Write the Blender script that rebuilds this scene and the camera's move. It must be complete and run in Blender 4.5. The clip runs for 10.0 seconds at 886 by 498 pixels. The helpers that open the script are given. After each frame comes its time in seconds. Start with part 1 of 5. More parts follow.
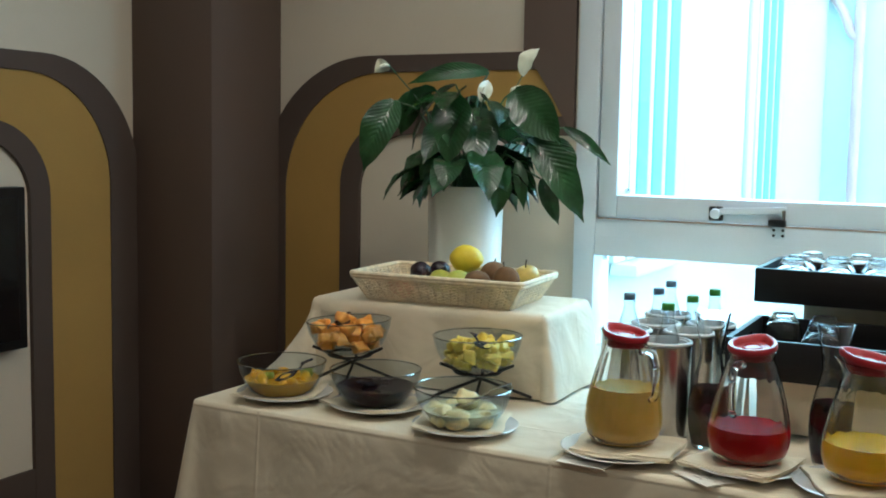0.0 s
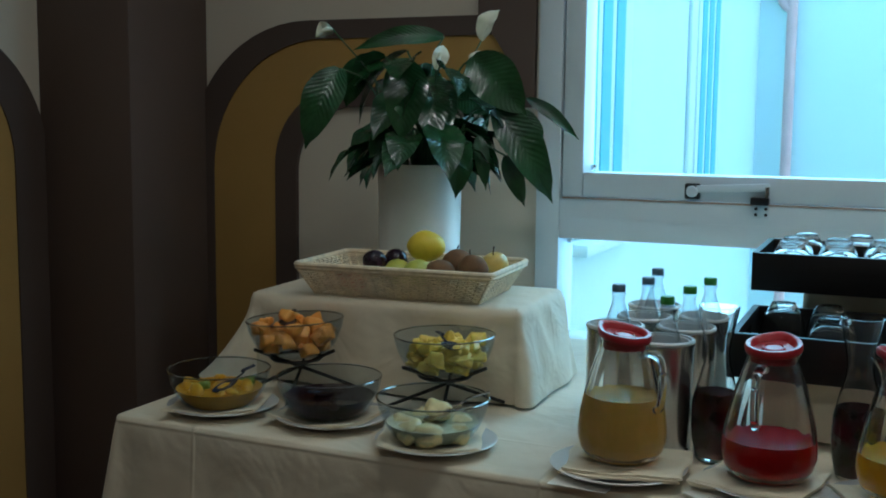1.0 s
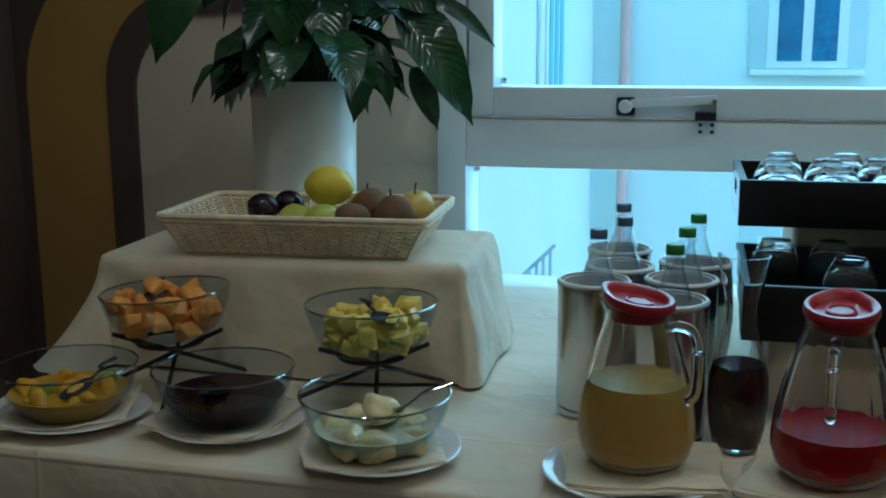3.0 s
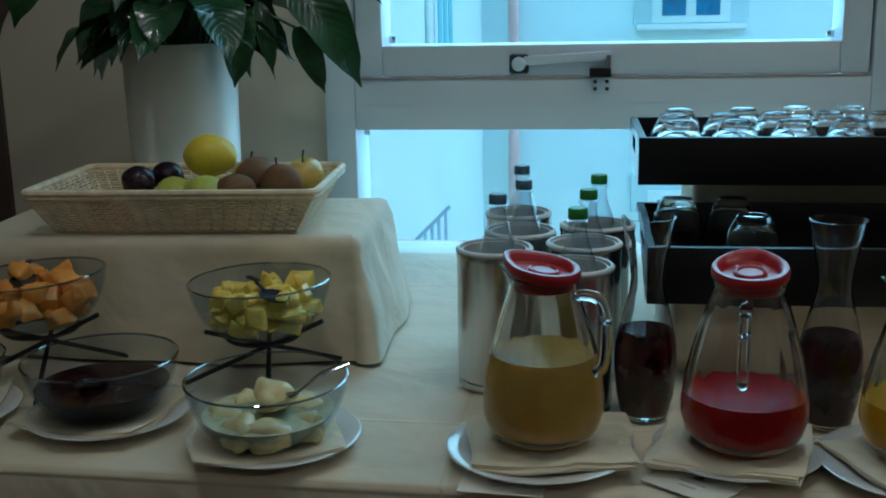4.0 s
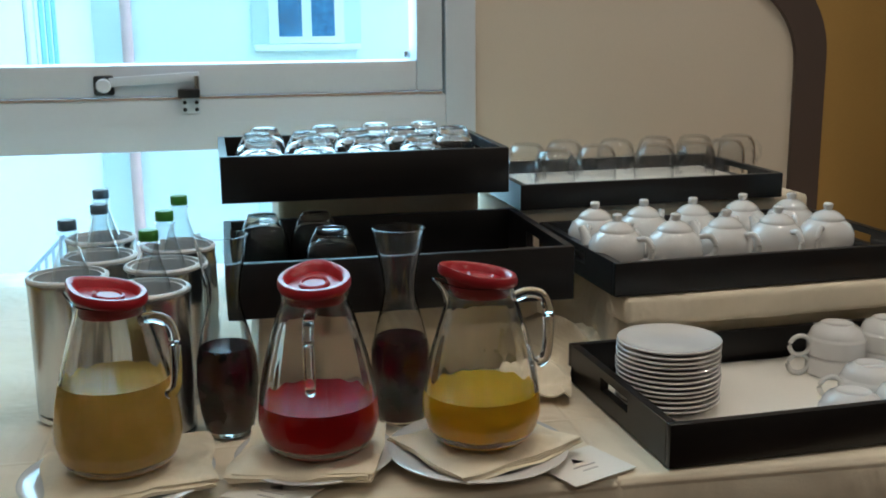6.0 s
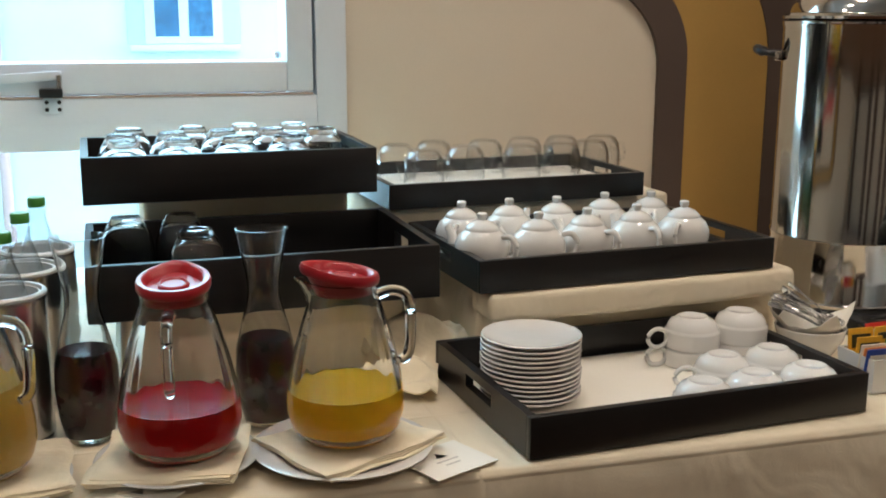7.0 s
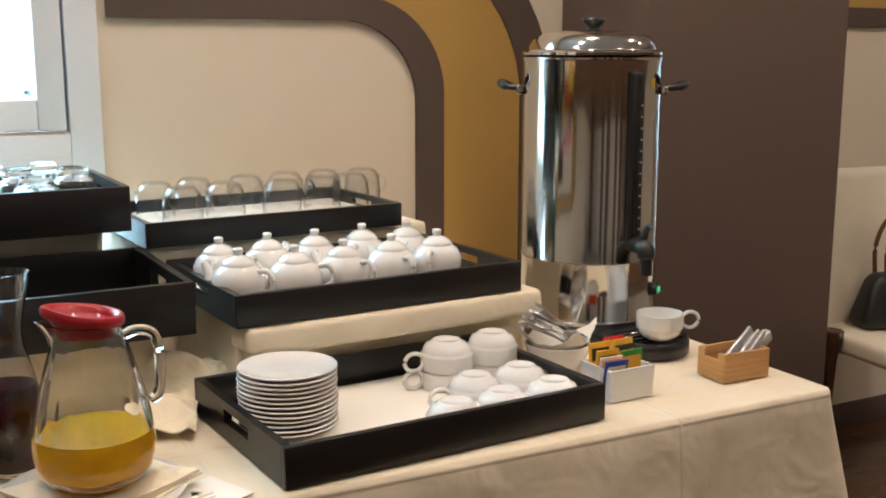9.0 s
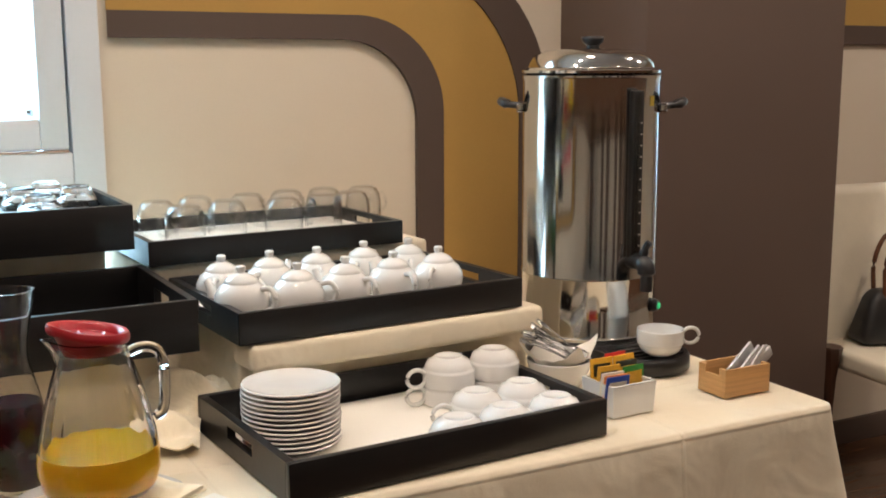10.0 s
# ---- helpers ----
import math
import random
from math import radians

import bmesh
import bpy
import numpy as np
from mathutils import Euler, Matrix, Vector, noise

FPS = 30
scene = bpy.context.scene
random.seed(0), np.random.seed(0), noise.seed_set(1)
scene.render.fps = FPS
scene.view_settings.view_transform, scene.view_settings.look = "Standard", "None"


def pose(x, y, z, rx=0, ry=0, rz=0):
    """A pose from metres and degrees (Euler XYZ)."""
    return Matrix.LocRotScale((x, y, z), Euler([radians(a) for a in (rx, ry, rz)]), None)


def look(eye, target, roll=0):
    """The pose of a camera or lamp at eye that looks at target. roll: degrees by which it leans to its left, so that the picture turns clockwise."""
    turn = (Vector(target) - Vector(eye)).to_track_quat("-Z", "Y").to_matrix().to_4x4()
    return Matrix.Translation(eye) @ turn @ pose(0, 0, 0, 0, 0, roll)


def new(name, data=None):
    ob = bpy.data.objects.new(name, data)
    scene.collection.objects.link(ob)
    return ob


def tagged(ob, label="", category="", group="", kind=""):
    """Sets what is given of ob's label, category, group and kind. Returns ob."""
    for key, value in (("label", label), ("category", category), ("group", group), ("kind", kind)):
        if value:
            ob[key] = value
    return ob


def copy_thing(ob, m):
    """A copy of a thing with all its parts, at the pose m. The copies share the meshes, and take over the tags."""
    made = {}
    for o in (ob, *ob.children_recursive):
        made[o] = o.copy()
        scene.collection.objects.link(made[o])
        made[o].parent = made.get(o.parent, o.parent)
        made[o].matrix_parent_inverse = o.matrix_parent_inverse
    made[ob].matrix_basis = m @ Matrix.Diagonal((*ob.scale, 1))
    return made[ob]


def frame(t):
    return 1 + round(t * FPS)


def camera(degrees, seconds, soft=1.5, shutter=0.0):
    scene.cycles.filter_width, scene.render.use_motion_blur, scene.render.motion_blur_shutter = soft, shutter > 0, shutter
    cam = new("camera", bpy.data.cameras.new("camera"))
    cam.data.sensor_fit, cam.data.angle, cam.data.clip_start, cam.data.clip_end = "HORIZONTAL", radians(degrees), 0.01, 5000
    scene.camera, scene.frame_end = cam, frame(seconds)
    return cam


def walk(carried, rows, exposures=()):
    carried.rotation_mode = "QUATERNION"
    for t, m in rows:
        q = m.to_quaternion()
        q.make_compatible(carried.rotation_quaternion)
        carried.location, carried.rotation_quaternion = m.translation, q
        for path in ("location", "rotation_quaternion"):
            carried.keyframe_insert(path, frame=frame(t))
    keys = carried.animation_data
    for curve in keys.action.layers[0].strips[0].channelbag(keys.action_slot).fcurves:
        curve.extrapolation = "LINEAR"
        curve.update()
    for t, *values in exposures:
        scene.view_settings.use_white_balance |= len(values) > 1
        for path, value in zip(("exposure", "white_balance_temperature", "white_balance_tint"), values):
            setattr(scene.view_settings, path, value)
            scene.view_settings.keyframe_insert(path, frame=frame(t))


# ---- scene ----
cam = camera(44.5, 10.0, soft=1.9)
PATH = [
    (0, (0.803, -2.185, 1.379), (-0.132, -0.428, 1.185), 1.0),
    (0.5, (0.681, -2.094, 1.371), (-0.111, -0.27, 1.155), 0.8),
    (1, (0.58, -1.934, 1.369), (-0.225, -0.118, 1.134), 0.6),
    (1.5, (0.473, -1.809, 1.362), (-0.325, 0.01, 1.125), 1.0),
    (2, (0.323, -1.694, 1.359), (-0.368, 0.166, 1.102), -0.3),
    (2.5, (0.241, -1.592, 1.348), (-0.329, 0.299, 1.03), -0.2),
    (4, (0.187, -1.413, 1.334), (-0.1, 0.514, 0.881), -1.1),
    (4.5, (0.204, -1.413, 1.335), (0.066, 0.529, 0.882), -1.0),
    (5, (0.24, -1.421, 1.337), (0.28, 0.53, 0.895), -1.7),
    (5.5, (0.265, -1.428, 1.337), (0.48, 0.512, 0.903), -1.3),
    (6, (0.28, -1.436, 1.334), (0.645, 0.483, 0.908), -0.5),
    (7.5, (0.324, -1.471, 1.332), (0.988, 0.368, 0.912), -0.1),
    (8, (0.339, -1.487, 1.334), (1.111, 0.312, 0.923), -0.5),
    (8.5, (0.347, -1.5, 1.338), (1.203, 0.264, 0.942), -0.2),
    (9, (0.35, -1.516, 1.34), (1.276, 0.22, 0.975), -0.0),
    (9.5, (0.347, -1.518, 1.336), (1.289, 0.213, 0.995), -0.2),
    (10, (0.339, -1.523, 1.339), (1.271, 0.216, 1.008), -0.2),
]

EXPO = [
    (0.0, 3.45, 5550, -1), (0.5, 2.95, 5250, -3), (1.0, 2.38, 5000, -5), (2.0, 2.18, 4950, -7), (2.7, 2.18, 4950, -7),
    (3.8, 2.05, 4950, -7), (4.5, 1.98, 4950, -7), (5.0, 2.12, 5100, -4), (5.5, 2.4, 5400, 3), (6.0, 2.88, 5800, 6), (7.5, 3.52, 6250, 12), (9.0, 3.88, 6350, 14), (10.0, 3.92, 6350, 14),
]

walk(cam, [(t, look(eye, target, roll)) for t, eye, target, roll in PATH], EXPO)

# ---- world and sun ----
world = bpy.data.worlds.new("sky")
scene.world = world
world.use_nodes = True
wn = world.node_tree
sky = wn.nodes.new("ShaderNodeTexSky")
sky.sky_type = "NISHITA"
sky.sun_disc = False
sky.sun_elevation = radians(33)
sky.sun_rotation = radians(55)
wn.links.new(sky.outputs[0], wn.nodes["Background"].inputs[0])
wn.nodes["Background"].inputs[1].default_value = 0.15

sun_data = bpy.data.lights.new("sun", "SUN")
sun_data.energy, sun_data.angle, sun_data.color = 3.0, radians(0.5), (1.0, 0.97, 0.92)
sun = new("sun", sun_data)
sun.matrix_world = look((math.sin(radians(55)) * 20, math.cos(radians(55)) * 20, math.tan(radians(33)) * 20), (0, 0, 0))

# daylight from the sky, let in at the window opening
daylight_data = bpy.data.lights.new("daylight", "AREA")
daylight_data.shape, daylight_data.size, daylight_data.size_y = "RECTANGLE", 1.12, 1.55
daylight_data.energy, daylight_data.color = 2.7, (0.50, 0.82, 1.0)
daylight = new("daylight", daylight_data)
daylight.matrix_world = look((0.19, 1.235, 1.58), (0.19, 0.0, 1.45))


# ---- materials ----
def material(name, color, rough=0.6, metal=0.0, vary=0.12, scale=8.0, grain=120.0, bump=0.05, coat=0.0, spec=0.5, stretch=(1, 1, 1), sheen=0.0, sss=0.0):
    """Two scales of colour variation, roughness variation and a fine bump."""
    m = bpy.data.materials.new(name)
    m.use_nodes = True
    n, l = m.node_tree.nodes, m.node_tree.links
    b = n["Principled BSDF"]
    b.inputs["Metallic"].default_value = metal
    b.inputs["Specular IOR Level"].default_value = spec
    b.inputs["Coat Weight"].default_value = coat
    b.inputs["Coat Roughness"].default_value = 0.08
    b.inputs["Sheen Weight"].default_value = sheen
    if sss:
        b.inputs["Subsurface Weight"].default_value = sss
        b.inputs["Subsurface Radius"].default_value = (0.01, 0.008, 0.005)
    co = n.new("ShaderNodeTexCoord")
    mp = n.new("ShaderNodeMapping")
    mp.inputs["Scale"].default_value = stretch
    l.new(co.outputs["Object"], mp.inputs["Vector"])
    big, fine = n.new("ShaderNodeTexNoise"), n.new("ShaderNodeTexNoise")
    big.inputs["Scale"].default_value, big.inputs["Detail"].default_value = scale, 4
    fine.inputs["Scale"].default_value, fine.inputs["Detail"].default_value = grain, 3
    for t in (big, fine):
        l.new(mp.outputs[0], t.inputs["Vector"])
    mix = n.new("ShaderNodeMath")
    mix.operation = "MULTIPLY_ADD"
    mix.inputs[1].default_value = 0.35
    l.new(fine.outputs[0], mix.inputs[0])
    l.new(big.outputs[0], mix.inputs[2])
    ramp = n.new("ShaderNodeValToRGB")
    ramp.color_ramp.elements[0].position, ramp.color_ramp.elements[1].position = 0.45, 0.9
    lo = [max(c * (1 - vary), 0) for c in color]
    hi = [min(c * (1 + vary), 1) for c in color]
    ramp.color_ramp.elements[0].color, ramp.color_ramp.elements[1].color = (*lo, 1), (*hi, 1)
    l.new(mix.outputs[0], ramp.inputs[0])
    l.new(ramp.outputs[0], b.inputs["Base Color"])
    rr = n.new("ShaderNodeMapRange")
    rr.inputs["To Min"].default_value, rr.inputs["To Max"].default_value = max(rough * 0.85, 0.0), min(rough * 1.15, 1)
    l.new(big.outputs[0], rr.inputs["Value"])
    l.new(rr.outputs[0], b.inputs["Roughness"])
    if bump:
        bp = n.new("ShaderNodeBump")
        bp.inputs["Strength"].default_value, bp.inputs["Distance"].default_value = bump, 0.002
        l.new(mix.outputs[0], bp.inputs["Height"])
        l.new(bp.outputs[0], b.inputs["Normal"])
    return m


def thin_glass(name, tint=(0.985, 0.99, 0.99), gloss=0.6, base=0.025, power=4.0, rough=0.0):
    """Clear glass: light passes straight through, gloss grows towards the edges."""
    m = bpy.data.materials.new(name)
    m.use_nodes = True
    n, l = m.node_tree.nodes, m.node_tree.links
    out = n["Material Output"]
    n.remove(n["Principled BSDF"])
    tr, gl, mx, lw = (n.new("ShaderNode" + k) for k in ("BsdfTransparent", "BsdfGlossy", "MixShader", "LayerWeight"))
    tr.inputs[0].default_value = (*tint, 1)
    gl.inputs["Roughness"].default_value = rough
    lw.inputs["Blend"].default_value = 0.5
    pw, ma = n.new("ShaderNodeMath"), n.new("ShaderNodeMath")
    pw.operation, ma.operation = "POWER", "MULTIPLY_ADD"
    pw.inputs[1].default_value = power
    ma.inputs[1].default_value, ma.inputs[2].default_value = gloss, base
    l.new(lw.outputs["Facing"], pw.inputs[0])
    l.new(pw.outputs[0], ma.inputs[0])
    l.new(ma.outputs[0], mx.inputs[0])
    l.new(tr.outputs[0], mx.inputs[1])
    l.new(gl.outputs[0], mx.inputs[2])
    l.new(mx.outputs[0], out.inputs[0])
    return m


def glow(name, color, strength):
    m = bpy.data.materials.new(name)
    m.use_nodes = True
    b = m.node_tree.nodes["Principled BSDF"]
    b.inputs["Base Color"].default_value = (*color, 1)
    b.inputs["Emission Color"].default_value = (*color, 1)
    b.inputs["Emission Strength"].default_value = strength
    return m


def real_glass(name, color=(1, 1, 1), ior=1.45):
    """Solid clear glass that bends light."""
    m = bpy.data.materials.new(name)
    m.use_nodes = True
    n, l = m.node_tree.nodes, m.node_tree.links
    n.remove(n["Principled BSDF"])
    g = n.new("ShaderNodeBsdfGlass")
    g.inputs["Color"].default_value, g.inputs["IOR"].default_value, g.inputs["Roughness"].default_value = (*color, 1), ior, 0.0
    l.new(g.outputs[0], n["Material Output"].inputs[0])
    return m


CREAM = material("cream wall paint", (0.66, 0.58, 0.47), 0.85, vary=0.04, scale=2.0, grain=220, bump=0.12)
OCHRE = material("ochre wall paint", (0.42, 0.25, 0.065), 0.8, vary=0.07, scale=3.0, grain=220, bump=0.12)
BROWN = material("dark brown wall paint", (0.085, 0.058, 0.046), 0.75, vary=0.07, scale=3.0, grain=220, bump=0.12)
TAUPE = material("brown pillar paint", (0.115, 0.078, 0.062), 0.8, vary=0.05, scale=2.0, grain=220, bump=0.12)
CEIL = material("ceiling paint", (0.78, 0.74, 0.68), 0.9, vary=0.03, scale=2.0, grain=150, bump=0.08)
WOODFLOOR = material("dark parquet", (0.10, 0.05, 0.028), 0.22, vary=0.35, scale=5.0, grain=60, bump=0.1, stretch=(1, 8, 1))
# the lacquer is white, a blue daylight cast is mixed into its colour
FRAME = material("white lacquer with blue light cast", (0.70, 0.75, 0.81), 0.4, vary=0.03, scale=4, grain=90, bump=0.03)
RUST = material("dusty rebate", (0.45, 0.33, 0.26), 0.8, vary=0.2, scale=20, grain=200, bump=0.1)
CLOTH = material("ivory damask tablecloth", (0.76, 0.67, 0.51), 0.75, vary=0.05, scale=9, grain=420, bump=0.25, sheen=0.15)
DAMASK = material("ivory damask table linen", (0.76, 0.67, 0.51), 0.72, vary=0.05, scale=7, grain=420, bump=0.25, sheen=0.15)
NAPKIN = material("ivory cotton napkin", (0.80, 0.71, 0.53), 0.85, vary=0.08, scale=14, grain=500, bump=0.3, sheen=0.15)
PAPER = material("white paper", (0.82, 0.79, 0.72), 0.8, vary=0.03, scale=6, grain=200, bump=0.05)
TRAYWOOD = material("black stained wood", (0.009, 0.008, 0.008), 0.36, vary=0.4, scale=4, grain=70, bump=0.12, spec=0.42, stretch=(1, 9, 9))
PORCELAIN = material("white porcelain", (0.73, 0.72, 0.70), 0.07, vary=0.02, scale=6, grain=60, bump=0.0, coat=0.6)
STEEL = material("polished steel", (0.56, 0.54, 0.51), 0.10, 1.0, vary=0.06, scale=9, grain=30, bump=0.09, stretch=(1, 1, 0.06))
BRUSHED = material("brushed steel", (0.60, 0.60, 0.60), 0.24, 1.0, vary=0.1, scale=9, grain=160, bump=0.03, stretch=(1, 1, 0.04))
BLACKPL = material("black plastic", (0.012, 0.012, 0.013), 0.3, vary=0.25, scale=20, grain=200, bump=0.05)
WIRE = material("black wire", (0.015, 0.014, 0.014), 0.45, vary=0.3, scale=30, grain=200, bump=0.05)
REDPL = material("red plastic lid", (0.36, 0.008, 0.018), 0.34, vary=0.08, scale=12, grain=100, bump=0.02, coat=0.3)
WICKER = material("cream wicker strand", (0.78, 0.66, 0.46), 0.6, vary=0.2, scale=40, grain=300, bump=0.2)
BAMBOO = material("bamboo", (0.50, 0.27, 0.10), 0.45, vary=0.18, scale=12, grain=90, bump=0.1, stretch=(0.4, 1, 12))
GLASS = real_glass("clear glass")
TINTED = thin_glass("smoky blue bowl glass", (0.86, 0.90, 0.935), 0.30, 0.014, 3.4)
PET = thin_glass("clear bottle plastic", (0.93, 0.96, 0.98), 0.85, 0.09, 2.0)
PANE = thin_glass("window pane", (0.97, 0.99, 0.99), 0.5, 0.03, 4)


def add_creases(m, step, depth):
    """Ironed fold lines and a faint woven figure, as relief and a change of sheen."""
    n, l = m.node_tree.nodes, m.node_tree.links
    co, sep = n.new("ShaderNodeTexCoord"), n.new("ShaderNodeSeparateXYZ")
    l.new(co.outputs["Object"], sep.inputs[0])
    total = None
    for axis in (0, 1, 2):
        a = n.new("ShaderNodeMath")
        a.operation = "PINGPONG"
        a.inputs[1].default_value = step
        l.new(sep.outputs[axis], a.inputs[0])
        r = n.new("ShaderNodeMapRange")
        r.interpolation_type = "SMOOTHSTEP"
        r.inputs["From Max"].default_value = 0.006
        r.inputs["To Min"].default_value, r.inputs["To Max"].default_value = 1, 0
        l.new(a.outputs[0], r.inputs["Value"])
        if total is None:
            total = r.outputs[0]
        else:
            s = n.new("ShaderNodeMath")
            s.operation = "MAXIMUM"
            l.new(total, s.inputs[0])
            l.new(r.outputs[0], s.inputs[1])
            total = s.outputs[0]
    vor = n.new("ShaderNodeTexNoise")
    vor.inputs["Scale"].default_value, vor.inputs["Detail"].default_value, vor.inputs["Distortion"].default_value = 11, 1, 2.2
    l.new(co.outputs["Object"], vor.inputs["Vector"])
    band = n.new("ShaderNodeMath")
    band.operation = "PINGPONG"
    band.inputs[1].default_value = 0.06
    l.new(vor.outputs[0], band.inputs[0])
    mix = n.new("ShaderNodeMath")
    mix.operation = "MULTIPLY_ADD"
    mix.inputs[1].default_value = 0.7
    l.new(band.outputs[0], mix.inputs[0])
    l.new(total, mix.inputs[2])
    old = [k for k in n if k.bl_idname == "ShaderNodeBump"][0]
    bp = n.new("ShaderNodeBump")
    bp.inputs["Strength"].default_value, bp.inputs["Distance"].default_value = depth, 0.003
    l.new(mix.outputs[0], bp.inputs["Height"])
    l.new(old.outputs[0], bp.inputs["Normal"])
    l.new(bp.outputs[0], n["Principled BSDF"].inputs["Normal"])


add_creases(DAMASK, 0.37, 0.45)


def add_wrinkles(m, scale, depth):
    """Soft irregular wrinkles of used linen, as relief."""
    n, l = m.node_tree.nodes, m.node_tree.links
    b = n["Principled BSDF"]
    co, tex, bp = n.new("ShaderNodeTexCoord"), n.new("ShaderNodeTexNoise"), n.new("ShaderNodeBump")
    tex.inputs["Scale"].default_value, tex.inputs["Detail"].default_value, tex.inputs["Distortion"].default_value = scale, 3.0, 0.5
    l.new(co.outputs["Object"], tex.inputs["Vector"])
    bp.inputs["Strength"].default_value, bp.inputs["Distance"].default_value = 0.7, depth
    l.new(tex.outputs[0], bp.inputs["Height"])
    l.new(b.inputs["Normal"].links[0].from_socket, bp.inputs["Normal"])
    l.new(bp.outputs[0], b.inputs["Normal"])


add_wrinkles(DAMASK, 6.0, 0.022)
add_wrinkles(CLOTH, 8.0, 0.022)
add_wrinkles(NAPKIN, 16.0, 0.012)


# ---- mesh helpers ----
def thing(name, at, label, category, group="", turn=0.0, kind=""):
    e = new(name)
    e.matrix_world = pose(*at, 0, 0, turn)
    return tagged(e, label, category, group, kind)


def mesh_of(bm, mat, smooth=None, name="mesh"):
    """smooth: degrees under which edges are shaded round."""
    bmesh.ops.recalc_face_normals(bm, faces=bm.faces)
    me = bpy.data.meshes.new(name)
    if smooth:
        for f in bm.faces:
            f.smooth = True
        for e in bm.edges:
            e.smooth = len(e.link_faces) == 2 and e.calc_face_angle(4) < radians(smooth)
    bm.to_mesh(me)
    bm.free()
    for x in mat if isinstance(mat, (list, tuple)) else (mat,):
        me.materials.append(x)
    return me


def part(name, bm, mat, parent=None, label="", at=None, smooth=40, kind=""):
    me = bm if isinstance(bm, bpy.types.Mesh) else mesh_of(bm, mat, smooth, name)
    ob = new(name, me)
    if parent is not None:
        ob.parent = parent
    if at is not None:
        ob.matrix_basis = at
    return tagged(ob, label, kind=kind)


def solo(name, bm, mat, at, label, category, group="", smooth=40, turn=0.0, kind=""):
    ob = new(name, mesh_of(bm, mat, smooth, name))
    ob.matrix_world = pose(*at, 0, 0, turn)
    return tagged(ob, label, category, group, kind)


def box(x0, x1, y0, y1, z0, z1, bevel=0.0, seg=2, bm=None):
    own = bmesh.new()
    bmesh.ops.create_cube(own, size=1)
    for v in own.verts:
        v.co = ((x0 + x1) / 2 + v.co.x * (x1 - x0), (y0 + y1) / 2 + v.co.y * (y1 - y0), (z0 + z1) / 2 + v.co.z * (z1 - z0))
    if bevel:
        bmesh.ops.bevel(own, geom=own.edges[:], offset=bevel, segments=seg, profile=0.5, affect="EDGES")
    if bm is None:
        return own
    return join(bm, own)


def join(bm, other, m=None):
    if m is not None:
        other.transform(m)
    me = bpy.data.meshes.new("tmp")
    other.to_mesh(me)
    other.free()
    bm.from_mesh(me)
    bpy.data.meshes.remove(me)
    return bm


def lathe(profile, seg=40, wave=None, close=False):
    """A turned form from (radius, height) pairs. wave(angle, z, ring) scales the radius."""
    bm = bmesh.new()
    rings = []
    for r, z in profile:
        if r < 1e-5:
            rings.append([bm.verts.new((0, 0, z))])
        else:
            ring = []
            for k in range(seg):
                a = 2 * math.pi * k / seg
                q = r * (wave(a, z, len(rings)) if wave else 1)
                ring.append(bm.verts.new((q * math.cos(a), q * math.sin(a), z)))
            rings.append(ring)
    pairs = list(zip(rings, rings[1:])) + ([(rings[-1], rings[0])] if close else [])
    for a, b in pairs:
        for k in range(seg):
            p, q = k, (k + 1) % seg
            face = [a[p % len(a)], a[q % len(a)], b[q % len(b)], b[p % len(b)]]
            face = [v for i, v in enumerate(face) if v not in face[:i]]
            if len(face) > 2:
                bm.faces.new(face)
    return bm


def tube(points, radius, seg=8, cap=True, flat=1.0):
    """A rod along a smooth line of points. radius may be a list."""
    pts = [Vector(p) for p in points]
    bm = bmesh.new()
    rings = []
    up = Vector((0, 0, 1))
    for i, p in enumerate(pts):
        d = (pts[min(i + 1, len(pts) - 1)] - pts[max(i - 1, 0)]).normalized()
        side = d.cross(up)
        if side.length < 0.05:
            side = d.cross(Vector((1, 0, 0)))
        side.normalize()
        top = side.cross(d)
        r = radius[i] if isinstance(radius, (list, tuple)) else radius
        rings.append([bm.verts.new(p + side * r * math.cos(2 * math.pi * k / seg) + top * r * flat * math.sin(2 * math.pi * k / seg)) for k in range(seg)])
    for a, b in zip(rings, rings[1:]):
        for k in range(seg):
            bm.faces.new((a[k], a[(k + 1) % seg], b[(k + 1) % seg], b[k]))
    if cap:
        bm.faces.new(rings[0][::-1])
        bm.faces.new(rings[-1])
    return bm


def smooth_line(points, n=8):
    """A Catmull-Rom line through the points."""
    p = [Vector(q) for q in points]
    p = [p[0] * 2 - p[1], *p, p[-1] * 2 - p[-2]]
    out = []
    for i in range(1, len(p) - 2):
        for k in range(n):
            t = k / n
            a, b, c, d = p[i - 1], p[i], p[i + 1], p[i + 2]
            out.append(0.5 * (2 * b + (c - a) * t + (2 * a - 5 * b + 4 * c - d) * t * t + (3 * b - a - 3 * c + d) * t ** 3))
    return out + [p[-2]]


def ball(r, scale=(1, 1, 1), sub=3, rough=0.0, seed=0):
    bm = bmesh.new()
    bmesh.ops.create_icosphere(bm, subdivisions=sub, radius=r)
    for v in bm.verts:
        k = 1 + rough * noise.noise(v.co / r * 1.6 + Vector((seed * 3.1, seed, 0)))
        v.co = Vector((v.co.x * scale[0], v.co.y * scale[1], v.co.z * scale[2])) * k
    return bm


